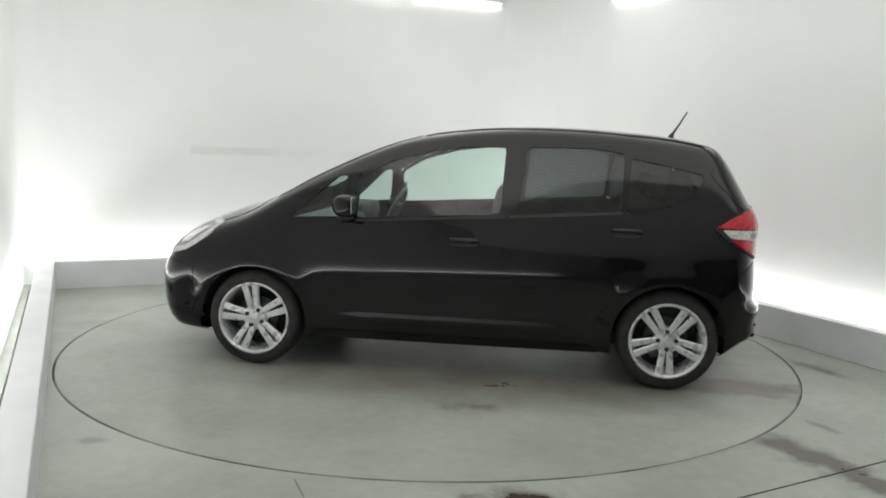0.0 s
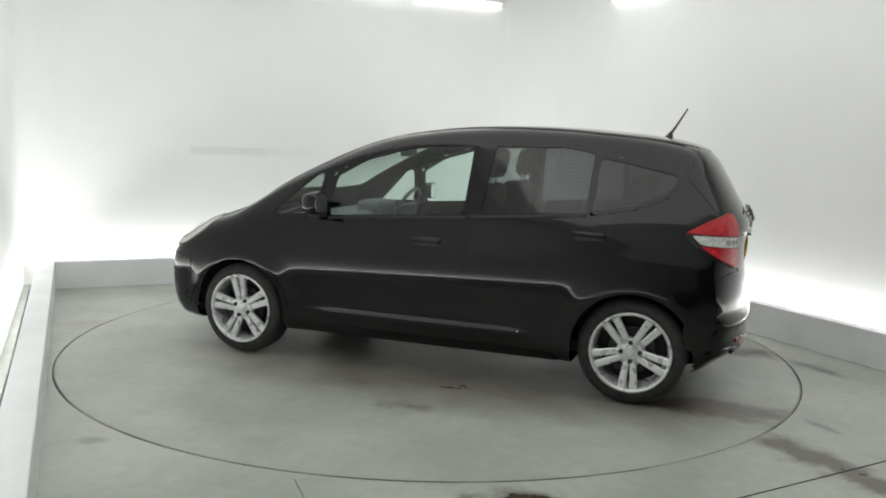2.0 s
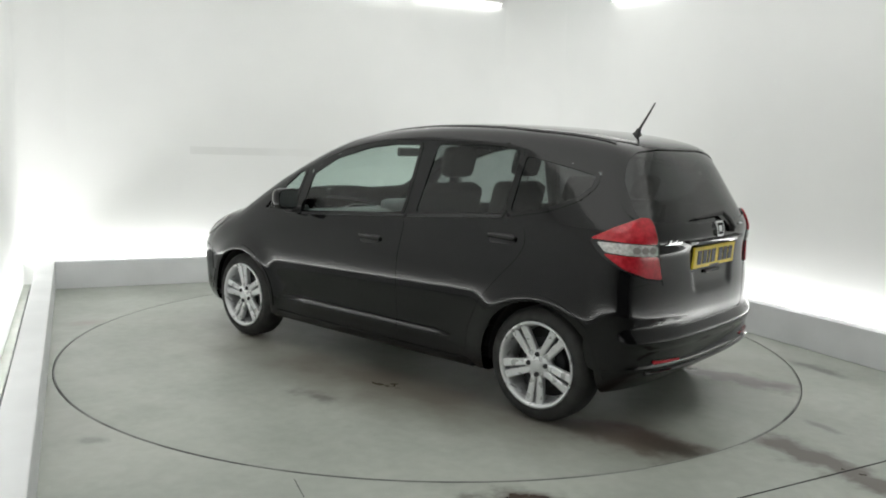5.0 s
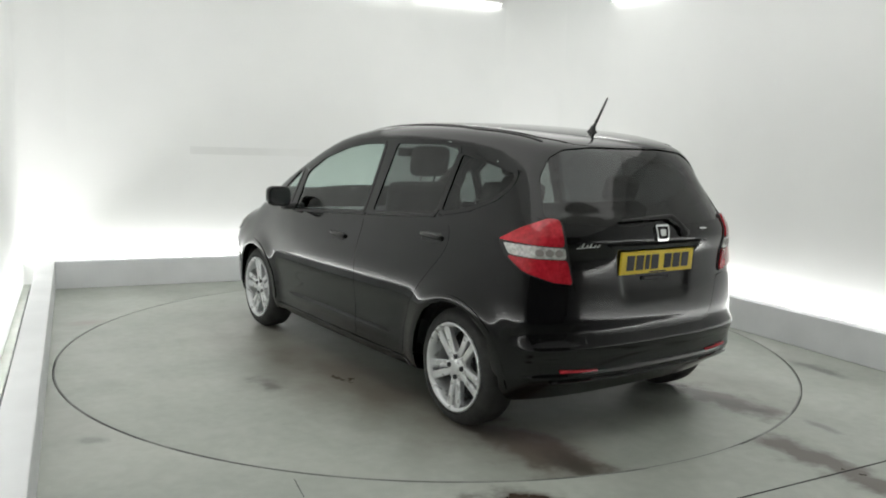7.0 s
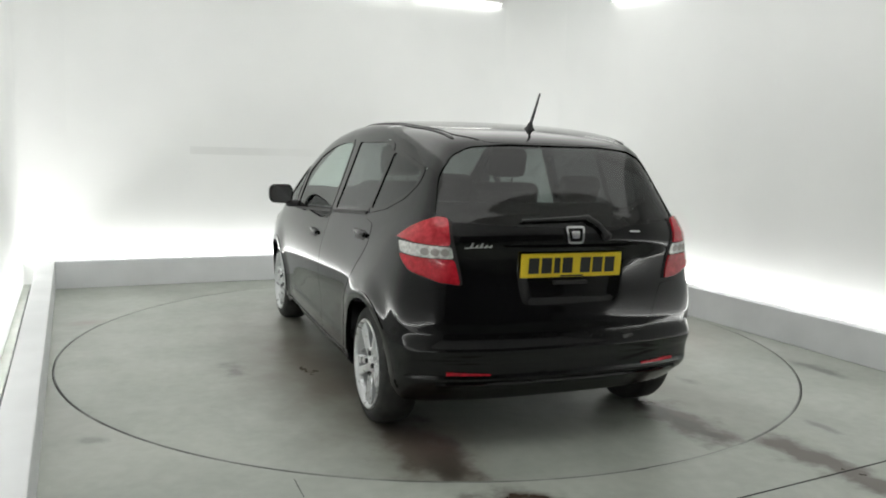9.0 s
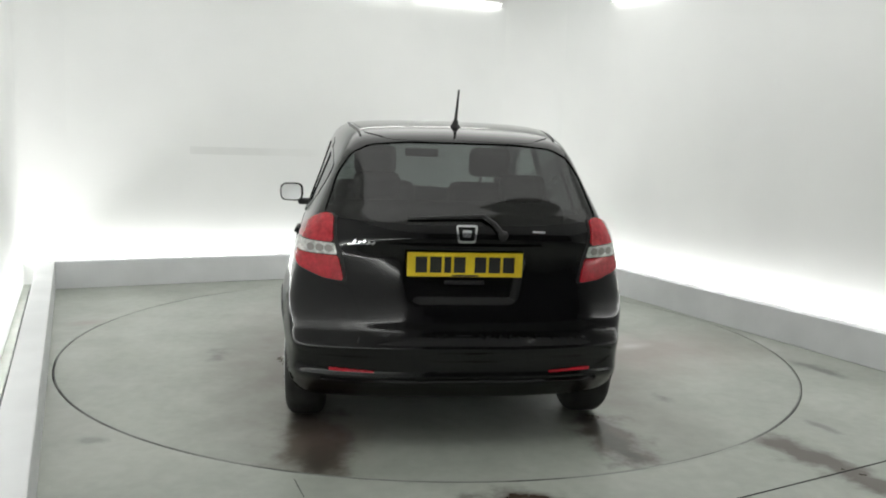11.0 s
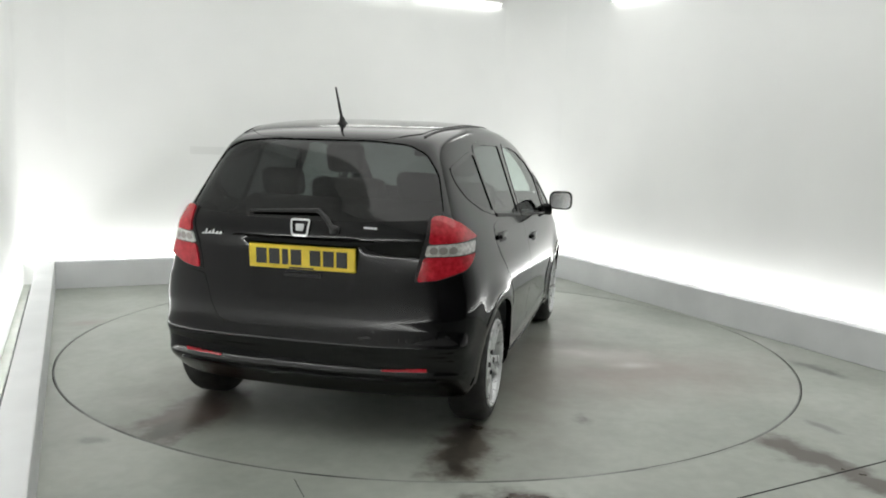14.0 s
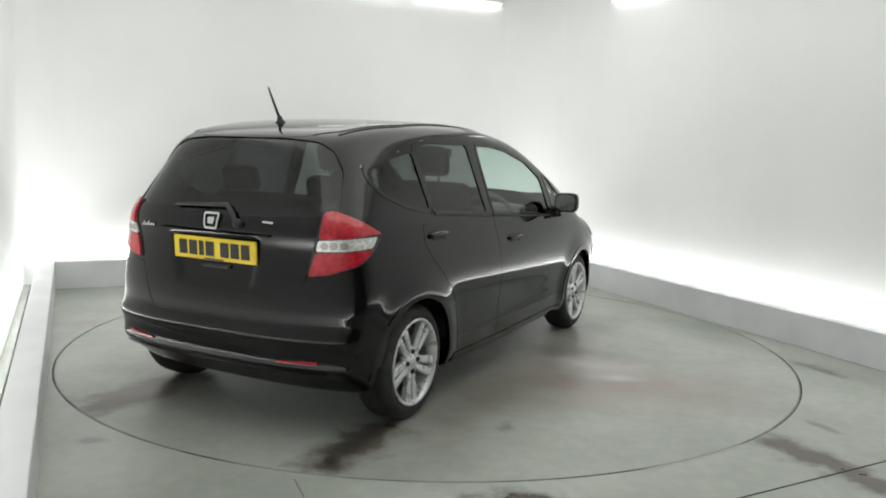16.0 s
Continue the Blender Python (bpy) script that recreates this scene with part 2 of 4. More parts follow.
# ---- the booth ----
def build_booth():
    wl, wr, wb = U0 - GAP, U1 + GAP, V1 + 0.32
    R = 0.12
    # walls: one sheet each, thick, butted at the corners
    def wall(name, u0, u1, v0, v1):
        ob = mesh_ob(name, box(u0, u1, v0, v1, -0.05, CEIL + 0.06), WALL)
        ob.matrix_world = pose(0, 0, 0, 0, 0, BOOTH)
        return tagged(ob, "plain white painted booth wall lit from below", "wall", kind="structure")
    wall("wall_back", wl - 0.15, wr + 0.15, wb, wb + 0.15)
    wall("wall_left", wl - 0.15, wl, V0, wb)
    wall("wall_right", wr, wr + 0.15, V0, wb)
    # added sheet out of view: gives the car the open end's dark reflections
    ob = mesh_ob("open_end_sheet", box(wl - 0.15, wr + 0.15, V0 - 0.15, V0, -0.05, CEIL + 0.06), OPEN_END)
    ob.matrix_world = pose(0, 0, 0, 0, 0, BOOTH)
    tagged(ob, "unseen dark grey sheet added across the booth's open end", "wall", kind="structure")
    ceil = mesh_ob("ceiling", box(wl, wr, V0, wb, CEIL, CEIL + 0.1), WALL)
    ceil.matrix_world = pose(0, 0, 0, 0, 0, BOOTH)
    tagged(ceil, "white painted booth ceiling", "ceiling", kind="structure")
    # coved corners: standing, and along the ceiling
    def cove(name, poly, h, m):
        bm = prism(poly, h, "z")
        ob = mesh_ob(name, bm, WALL, smooth=False)
        ob.matrix_world = m
        tagged(ob, "white rounded corner cove", "cove", kind="structure")
    def quarter(cr, n=32):
        return [(-0.003, -0.003)] + [(cr - cr * math.cos(radians(90 * k / n)), cr - cr * math.sin(radians(90 * k / n))) for k in range(n + 1)]
    zm = (CEIL + 0.25) / 2
    cove("trim_cove_left", quarter(0.4), CEIL - 0.25, booth_pose(wl, wb, zm, -90))
    cove("trim_cove_right", quarter(0.5), CEIL - 0.5, booth_pose(wr, wb, (CEIL + 0.5) / 2, 180))
    # plinths that hide the tubes
    def plinth(name, u0, u1, v0, v1):
        ob = mesh_ob(name, box(u0, u1, v0, v1, 0, PLINTH_H, None, 0.006), PLINTH)
        ob.matrix_world = pose(0, 0, 0, 0, 0, BOOTH)
        return tagged(ob, "low grey-white plinth that hides the light trough", "plinth", kind="structure")
    plinth("plinth_back", U0, U1, V1, V1 + PLINTH_T)
    left = plinth("plinth_left", U0 - PLINTH_T - 0.012, U0, V0 + 0.01, V1 + PLINTH_T)
    mesh_ob("board_joint", box(U0 - 0.149, U0 - 0.143, -1.6, 1.58, PLINTH_H - 0.02, PLINTH_H + 0.001), EDGE, left)
    plinth("plinth_right", U1, U1 + PLINTH_T, V0 + 0.01, V1 + PLINTH_T)
    # tubes along the top of the back and right walls
    def top_light(name, u, v, z, length, along):
        t = new(name)
        t.matrix_world = booth_pose(u, v, z, 0 if along == "u" else 90)
        tagged(t, "white batten with a lit fluorescent tube high on the wall", "batten light", "battens on the walls")
        part("housing", box(-length / 2, length / 2, -0.03, 0.03, 0.02, 0.07, None, 0.006), FIXTURE, t)
        tb = tube([(-length / 2 + 0.03, 0, 0), (length / 2 - 0.03, 0, 0)], 0.013, 10)
        part("lamp_tube", tb, TUBE, t)
        for e in (-1, 1):
            part("tube_holder", box(e * length / 2 - 0.02, e * length / 2 + 0.02, -0.018, 0.018, -0.02, 0.03, None, 0.004), FIXTURE, t)
    for u in (0.45, 1.62):
        top_light("batten_light", u, V1 + 0.28, 3.0, 1.12, "u")
    top_light("batten_light", U1 + 0.22, 1.15, 2.91, 1.12, "v")
    # joint between the wall sheets: its band of shade painted as a darker strip
    jt = mesh_ob("trim_seam_shade", box(-1.25, 2.6, wb - 0.003, wb + 0.01, 1.24, 1.315), SEAM_SHADE)
    jt.matrix_world = pose(0, 0, 0, 0, 0, BOOTH)
    tagged(jt, "faint greyish strip painted as the shade along the back wall's seam", "joint strip", kind="structure")
    # floor with the round hole of the turntable
    bm = bmesh.new()
    n = 192
    hole = [bm.verts.new(((RING + 0.003) * math.cos(2 * math.pi * k / n), (RING + 0.003) * math.sin(2 * math.pi * k / n), 0)) for k in range(n)]
    low = [bm.verts.new((v.co.x, v.co.y, -0.06)) for v in hole]
    far = []
    for k in range(n):
        a = 2 * math.pi * k / n
        # square frame round the hole in the booth's own axes
        d = Vector((math.cos(a - radians(BOOTH)), math.sin(a - radians(BOOTH))))
        s = min((9.0 / abs(d.x)) if abs(d.x) > 1e-6 else 1e9, (9.0 / abs(d.y)) if abs(d.y) > 1e-6 else 1e9)
        p = EU * d.x * s + EV * d.y * s
        far.append(bm.verts.new((p.x, p.y, 0)))
    for k in range(n):
        m = (k + 1) % n
        bm.faces.new((hole[k], far[k], far[m], hole[m]))
        bm.faces.new((low[k], hole[k], hole[m], low[m]))
    fl = mesh_ob("floor", bm, FLOOR)
    tagged(fl, "grey-green painted concrete floor with scuffs and rusty stains", "floor", kind="structure")
    for a, c, w in (((-0.545, -2.462), (-0.48, -2.62), 0.003), ((0.95, -2.70), (2.44, -1.935), 0.008)):
        a, c = Vector((*a, 0)), Vector((*c, 0))
        d = (c - a).normalized()
        j = mesh_ob("floor_joint", box(0, (c - a).length, -w / 2, w / 2, -0.01, 0.0012), DARK, fl)
        j.matrix_basis = Matrix.Translation(a) @ Matrix.Rotation(math.atan2(d.y, d.x), 4, "Z")
    # stretch of the gap that is filled and painted over
    bm = bmesh.new()
    ring = []
    for k in range(13):
        a = radians(-66.5 + 14.5 * k / 12)
        ring.append([bm.verts.new((r * math.cos(a), r * math.sin(a), z)) for r, z in ((RING - 0.0015, -0.02), (RING - 0.0015, 0.0008), (RING + 0.010, 0.0008), (RING + 0.010, -0.02))])
    for p, q in zip(ring, ring[1:]):
        for i in range(3):
            bm.faces.new((p[i], p[i + 1], q[i + 1], q[i]))
    bmesh.ops.recalc_face_normals(bm, faces=bm.faces)
    mesh_ob("gap_filler", bm, FLOOR, fl)
    pit = mesh_ob("ground_pit", lathe([(0.0, -0.06), (RING + 0.02, -0.06)], 64, "z"), DARK)
    tagged(pit, "dark pit below the turntable", "pit", kind="structure")


RUST, DAMP, PINK, PALE = (0.062, 0.045, 0.034), (0.10, 0.10, 0.09), (0.235, 0.170, 0.148), (0.50, 0.49, 0.47)
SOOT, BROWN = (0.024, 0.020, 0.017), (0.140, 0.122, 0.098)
FLOOR = floor_material("floor_paint", 2.0, [
    (1.82, -2.12, 0.52, 0.17, -66, RUST, 0.9), (1.72, -1.90, 0.22, 0.14, -30, RUST, 0.5), (0.36, -2.60, 0.24, 0.15, 0, RUST, 1.0), (-1.55, -2.09, 0.10, 0.06, 10, DAMP, 0.6),
    (2.57, -0.52, 0.30, 0.08, -66, DAMP, 0.8), (2.05, -1.66, 0.16, 0.05, -66, DAMP, 0.7), (-2.57, 0.22, 0.14, 0.10, 30, PINK, 0.7),
    (2.28, 0.35, 0.7, 0.2, -66, PALE, 0.6), (-1.9, -1.9, 0.9, 0.5, -20, PALE, 0.25)])
TABLE = floor_material("turntable_paint", 11.0, [
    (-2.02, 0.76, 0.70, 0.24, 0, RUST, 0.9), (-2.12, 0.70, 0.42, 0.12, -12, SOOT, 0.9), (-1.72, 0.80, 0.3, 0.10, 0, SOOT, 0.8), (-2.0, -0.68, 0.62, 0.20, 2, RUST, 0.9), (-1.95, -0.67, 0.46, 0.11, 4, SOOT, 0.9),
    # the longest BROWN strip: damp streak, deepened to carry the car's shade beside the sill
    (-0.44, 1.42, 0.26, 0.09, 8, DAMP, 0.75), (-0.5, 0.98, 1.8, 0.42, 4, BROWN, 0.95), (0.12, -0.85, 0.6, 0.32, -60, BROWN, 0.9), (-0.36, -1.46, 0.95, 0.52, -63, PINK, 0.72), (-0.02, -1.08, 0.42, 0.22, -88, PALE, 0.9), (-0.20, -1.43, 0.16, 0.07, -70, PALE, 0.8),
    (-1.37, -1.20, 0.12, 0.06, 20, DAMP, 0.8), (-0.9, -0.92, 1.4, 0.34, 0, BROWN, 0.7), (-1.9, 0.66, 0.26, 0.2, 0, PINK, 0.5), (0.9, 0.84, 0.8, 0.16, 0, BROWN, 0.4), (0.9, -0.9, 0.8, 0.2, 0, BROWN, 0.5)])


def build_turntable():
    table = new("turntable")
    tagged(table, "round grey-green painted turntable with damp and rusty stains", "turntable")
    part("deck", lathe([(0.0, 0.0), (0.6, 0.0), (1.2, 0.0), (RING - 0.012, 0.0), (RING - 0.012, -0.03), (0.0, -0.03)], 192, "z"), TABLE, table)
    part("edge_band", lathe([(RING - 0.012, -0.001), (RING - 0.005, -0.001), (RING - 0.002, -0.004), (RING - 0.002, -0.045), (RING - 0.012, -0.045), (RING - 0.012, -0.001)], 192, "z"), EDGE, table, "scuffed dark edge band")
    return table


# ---- the car's outer form ----
def spline(xs, ys):
    xs, ys = np.array(xs, float), np.array(ys, float)
    d = np.diff(ys) / np.diff(xs)
    m = np.empty(len(xs))
    m[0], m[-1] = d[0], d[-1]
    h = np.diff(xs)
    m[1:-1] = (d[:-1] * h[1:] + d[1:] * h[:-1]) / (h[1:] + h[:-1])

    def f(x):
        x = np.clip(x, xs[0], xs[-1])
        i = np.clip(np.searchsorted(xs, x) - 1, 0, len(xs) - 2)
        t = (x - xs[i]) / h[i]
        return ys[i] * (1 + 2 * t) * (1 - t) ** 2 + m[i] * h[i] * t * (1 - t) ** 2 + ys[i + 1] * t * t * (3 - 2 * t) + m[i + 1] * h[i] * t * t * (t - 1)
    return f


half_width = spline([0.10, 0.18, 0.26, 0.36, 0.46, 0.60, 0.70, 0.78, 0.86, 0.95, 1.02, 1.18, 1.35, 1.47, 1.54, 1.65],
                    [0.75, 0.796, 0.818, 0.825, 0.832, 0.850, 0.847, 0.834, 0.810, 0.782, 0.757, 0.702, 0.650, 0.618, 0.59, 0.53])
shoulder = spline([-0.2, 0.0, 0.4, 0.8, 1.2, 1.6, 2.0], [0.0, 0.004, 0.018, 0.032, 0.036, 0.028, 0.02])
house = spline([-2.0, -1.6, -1.3, -0.9, -0.3, 0.6, 1.1], [-0.085, -0.068, -0.052, -0.025, 0.0, 0.0, -0.01])
taper = spline([-2.0, -1.8, -1.3, -0.5, 0.3, 1.0, 1.5, 2.1], [-0.065, -0.05, -0.012, 0.012, 0.018, 0.014, 0.006, -0.03])
roof_line = spline([-2.2, -1.75, -1.60, -1.45, -1.29, -0.99, -0.62, -0.31, 0.04, 0.39, 0.785, 0.95, 1.11, 1.22, 1.35, 1.55, 1.75, 1.92, 2.05, 2.3],
                   [1.25, 1.405, 1.440, 1.470, 1.494, 1.520, 1.534, 1.530, 1.502, 1.442, 1.298, 1.222, 1.134, 1.072, 1.008, 0.948, 0.878, 0.795, 0.70, 0.4])
crown = spline([-2, -1.3, 0.2, 0.9, 1.4, 2.2], [0.06, 0.04, 0.035, 0.10, 0.13, 0.14])
tail = spline([0.10, 0.22, 0.29, 0.34, 0.37, 0.42, 0.485, 0.502, 0.525, 0.54, 0.60, 0.66, 0.70, 0.73, 0.76, 0.88, 1.00, 1.045, 1.10, 1.20, 1.30, 1.40, 1.50, 1.7],
              [-1.63, -1.71, -1.79, -1.842, -1.838, -1.840, -1.857, -1.850, -1.8285, -1.8262, -1.8220, -1.8172, -1.8138, -1.8110, -1.8085, -1.8075, -1.820, -1.804, -1.774, -1.720, -1.668, -1.615, -1.56, -1.4])
tail_round = spline([0.1, 0.5, 0.68, 0.80, 0.95, 1.10, 1.30, 1.6], [0.05, 0.05, 0.052, 0.056, 0.064, 0.08, 0.10, 0.11])
nose = spline([0.10, 0.2, 0.3, 0.45, 0.55, 0.65, 0.8, 1.0, 1.6], [1.87, 1.97, 2.02, 2.040, 2.042, 2.02, 1.945, 1.83, 1.4])
WHEEL_X, WHEEL_Z, WHEEL_Y = 1.25, 0.297, 0.814


def soft_max(a, b, r):
    return 0.5 * (a + b + np.sqrt((a - b) ** 2 + r * r))


def body(x, y, z):
    """Below zero inside the car's outer form."""
    ay = np.sqrt(y * y + 1e-6)
    w = half_width(z) + taper(x)
    for wx in (WHEEL_X, -WHEEL_X):
        d = np.hypot(x - wx, z - WHEEL_Z)
        w = w + 0.019 * np.exp(-((d - 0.345) / 0.08) ** 2)
    along = np.clip((x + 0.80) / 0.25, 0, 1) * np.clip((0.82 - x) / 0.25, 0, 1)
    w = w + 0.0075 * along * np.exp(-((z - 0.338) / 0.026) ** 2)
    w = w + house(x) * np.clip((z - 1.0) / 0.5, 0, 1.2)
    w = w + shoulder(x) * np.clip((z - 0.7) / 0.35, 0, 1) ** 2 * (3 - 2 * np.clip((z - 0.7) / 0.35, 0, 1))
    side = ay - w
    top = (z - roof_line(x) + crown(x) * y * y) * 0.85
    rear = tail(z) + tail_round(z) * (ay / 0.6) ** 3 - x
    # shallow scoop that holds the number plate
    scoop = 0.016 * (1 / (1 + np.exp((ay - 0.175 - 0.18 * (z - 0.4)) / 0.010))) / (1 + np.exp((0.692 - z) / 0.008)) / (1 + np.exp((z - 0.935) / 0.008))
    rear = rear + scoop
    front = x - nose(z) + 0.175 * (ay / 0.8) ** 2.6
    under = 0.19 - z
    g = soft_max(side, top, 0.07)
    g = soft_max(g, rear, 0.07)
    g = soft_max(g, front, 0.12)
    return soft_max(g, under, 0.03)


def normals_at(p):
    e = 1e-3
    x, y, z = p.T
    n = np.stack([body(x + e, y, z) - body(x - e, y, z), body(x, y + e, z) - body(x, y - e, z), body(x, y, z + e) - body(x, y, z - e)], -1)
    return n / np.maximum(np.linalg.norm(n, axis=1, keepdims=True), 1e-9)


def cast(inner, outer):
    """The surface between inner points and outer points."""
    a, b = np.zeros(len(inner)), np.ones(len(inner))
    for _ in range(26):
        m = (a + b) / 2
        p = inner + (outer - inner) * m[:, None]
        inside = body(*p.T) < 0
        a, b = np.where(inside, m, a), np.where(inside, b, m)
    return inner + (outer - inner) * ((a + b) / 2)[:, None]


def onto(kind, a, b, sign=1):
    """Places (a, b) of a flat outline on the car: kind 'side' (x, z), 'rear' (y, z), 'top' (x, y), or a round
    ('tail_corner', 'nose_corner', 'bumper') of (degrees, z) about an upright line."""
    a, b = np.asarray(a, float), np.asarray(b, float)
    o = np.zeros_like(a)
    if kind == "side":
        return cast(np.stack([a, o, b], -1), np.stack([a, o + 1.3 * sign, b], -1))
    if kind == "rear":
        return cast(np.stack([o - 0.9, a, b], -1), np.stack([o - 2.4, a, b], -1))
    if kind == "top":
        return cast(np.stack([a, b, o + 0.45], -1), np.stack([a, b, o + 2.0], -1))
    cx, cy, way = {"tail_corner": (-1.4, 0.35, -1), "nose_corner": (1.2, 0.3, 1), "bumper": (-1.0, 0.0, -1), "front": (1.0, 0.0, 1)}[kind]
    f = np.radians(a)
    i = np.stack([o + cx, o + cy * sign, b], -1)
    return cast(i, i + 1.5 * np.stack([way * np.cos(f), np.sin(f) * sign, o], -1))


def rounded(poly, r, n=5):
    """The outline with its corners cut round."""
    out = []
    for k, p in enumerate(poly):
        p, a, b = Vector(p), Vector(poly[k - 1]), Vector(poly[(k + 1) % len(poly)])
        da, db = (a - p), (b - p)
        ra = min(r, da.length * 0.45, db.length * 0.45)
        s, e = p + da.normalized() * ra, p + db.normalized() * ra
        for i in range(n + 1):
            t = i / n
            q = s * (1 - t) ** 2 + p * 2 * t * (1 - t) + e * t * t
            out.append((q.x, q.y))
    return out


def rounded_turn(poly, r, n=5):
    """The same for an outline of (degrees, z)."""
    return [(a * 100, b) for a, b in rounded([(a / 100, b) for a, b in poly], r, n)]


def grown(poly, d):
    """The outline moved out by d (in by -d)."""
    area = sum(a[0] * b[1] - b[0] * a[1] for a, b in zip(poly, poly[1:] + poly[:1]))
    s = 1 if area > 0 else -1
    out = []
    for k, p in enumerate(poly):
        p, a, b = Vector(p), Vector(poly[k - 1]), Vector(poly[(k + 1) % len(poly)])
        u, v = (p - a).normalized(), (b - p).normalized()
        n1, n2 = Vector((u.y, -u.x)) * s, Vector((v.y, -v.x)) * s
        m = n1 + n2
        m = m.normalized() / max(0.5, (m.normalized().dot(n1))) if m.length > 1e-6 else n1
        out.append((p.x + m.x * d, p.y + m.y * d))
    return out


def flat_net(poly, inner, sx, sy):
    """A fine net inside an outline (or between it and an inner outline): points and faces."""
    bm = bmesh.new()
    o = [bm.verts.new((x, y, 0)) for x, y in poly]
    if inner:
        i = [bm.verts.new((x, y, 0)) for x, y in inner]
        for k in range(len(o)):
            n = (k + 1) % len(o)
            bm.faces.new((o[k], o[n], i[n], i[k]))
    else:
        bm.faces.new(o)
    bmesh.ops.triangulate(bm, faces=bm.faces[:])
    for ax, st in ((0, sx), (1, sy)):
        lo, hi = min(p[ax] for p in poly), max(p[ax] for p in poly)
        n = max(1, math.ceil((hi - lo) / st))
        no = Vector((1, 0, 0)) if ax == 0 else Vector((0, 1, 0))
        for k in range(1, n):
            c = lo + (hi - lo) * k / n
            bmesh.ops.bisect_plane(bm, geom=bm.verts[:] + bm.edges[:] + bm.faces[:], plane_co=no * c, plane_no=no, dist=1e-5)
    bm.verts.index_update()
    pts = np.array([v.co[:2] for v in bm.verts])
    faces, rim = [], []
    for f in bm.faces:
        q = [v.index for v in f.verts]
        a = sum(pts[q[k - 1]][0] * pts[q[k]][1] - pts[q[k]][0] * pts[q[k - 1]][1] for k in range(len(q)))
        faces.append(q if a > 0 else q[::-1])
    for e in bm.edges:
        if len(e.link_faces) == 1:
            rim.append((e.verts[0].index, e.verts[1].index))
    bm.free()
    return pts, faces, rim


def skin(name, kind, poly, material, parent, sign=1, lift=0.003, depth=0.010, inner=None, step=0.05, label=""):
    """A panel of the car's skin: an outline laid on its form, lifted, with turned-in edges."""
    deg = kind not in ("side", "rear", "top")
    if kind in ("rear", "top") and sign < 0:
        poly, inner = [(p[0], -p[1]) if kind == "top" else (-p[0], p[1]) for p in poly], inner and [(p[0], -p[1]) if kind == "top" else (-p[0], p[1]) for p in inner]
    pts, faces, rim = flat_net(poly, inner, step * 70 if deg else step, step)
    p = onto(kind, pts[:, 0], pts[:, 1], sign)
    n = normals_at(p)
    top = p + n * lift
    base = p + n * (lift - depth)
    count = len(p)
    vs = np.concatenate([top, top, base])
    f0 = faces[len(faces) // 2]
    a, b, c = top[f0[0]], top[f0[1]], top[f0[2]]
    flip = np.dot(np.cross(b - a, c - a), n[f0[0]]) < 0
    fs = [q[::-1] for q in faces] if flip else [list(q) for q in faces]
    around = {}
    for q in fs:
        for k in range(len(q)):
            around[(q[k - 1], q[k])] = True
    for a, b in rim:
        if (a, b) not in around:
            a, b = b, a
        fs.append([b + count, a + count, a + 2 * count, b + 2 * count])
    me = bpy.data.meshes.new(name)
    me.from_pydata(vs.tolist(), [], fs)
    me.update()
    me.shade_smooth()
    # edges keep their own bend: rounded over from the face to the turned-in rim
    rim_n = np.zeros_like(p)
    for a, b in rim:
        if (a, b) not in around:
            a, b = b, a
        e = np.cross(top[b] - top[a], n[a])
        e = e / max(1e-9, np.linalg.norm(e))
        rim_n[a] += e
        rim_n[b] += e
    length = np.linalg.norm(rim_n, axis=1, keepdims=True)
    rim_n = np.where(length > 1e-6, rim_n / np.maximum(length, 1e-9), n)
    me.normals_split_custom_set_from_vertices(np.concatenate([n, rim_n, rim_n]).tolist())
    me.materials.append(material)
    ob = new(name, me)
    ob.parent = parent
    return tagged(ob, label)


def mirrored(poly):
    """A half outline from the middle out, closed over the car's middle."""
    return poly + [(-a, b) for a, b in poly[::-1]]


# outlines in the side view (x, z)
QUARTER_FRONT = [(1.02, 0.935), (0.72, 0.950), (0.69, 1.195), (0.74, 1.195)]
DOOR_GLASS_FRONT = [(0.615, 0.945), (-0.245, 0.998), (-0.262, 1.392), (-0.05, 1.388), (0.16, 1.362), (0.42, 1.29), (0.60, 1.185)]
DOOR_GLASS_REAR = [(-0.350, 1.004), (-0.955, 1.046), (-0.968, 1.372), (-0.80, 1.398), (-0.395, 1.396)]
QUARTER_REAR = [(-0.995, 1.052), (-1.20, 1.088), (-1.36, 1.150), (-1.425, 1.215), (-1.425, 1.262), (-1.20, 1.312), (-1.005, 1.348)]
REAR_GLASS = mirrored([(0.0, 1.408), (0.25, 1.402), (0.43, 1.386), (0.515, 1.345), (0.58, 1.25), (0.632, 1.080), (0.612, 1.054), (0.25, 1.034), (0.0, 1.03)])
WINDSCREEN = [(1.25, 0.0), (1.225, 0.38), (1.13, 0.655), (0.80, 0.615), (0.50, 0.56), (0.30, 0.50), (0.33, 0.25), (0.345, 0.0)]


def inside_outline(x, y, poly):
    hit = np.zeros(len(x), bool)
    for (ax, ay), (bx, by) in zip(poly, poly[1:] + poly[:1]):
        cross = ((ay > y) != (by > y))
        t = (y - ay) / (by - ay if by != ay else 1e-9)
        hit ^= cross & (x < ax + t * (bx - ax))
    return hit


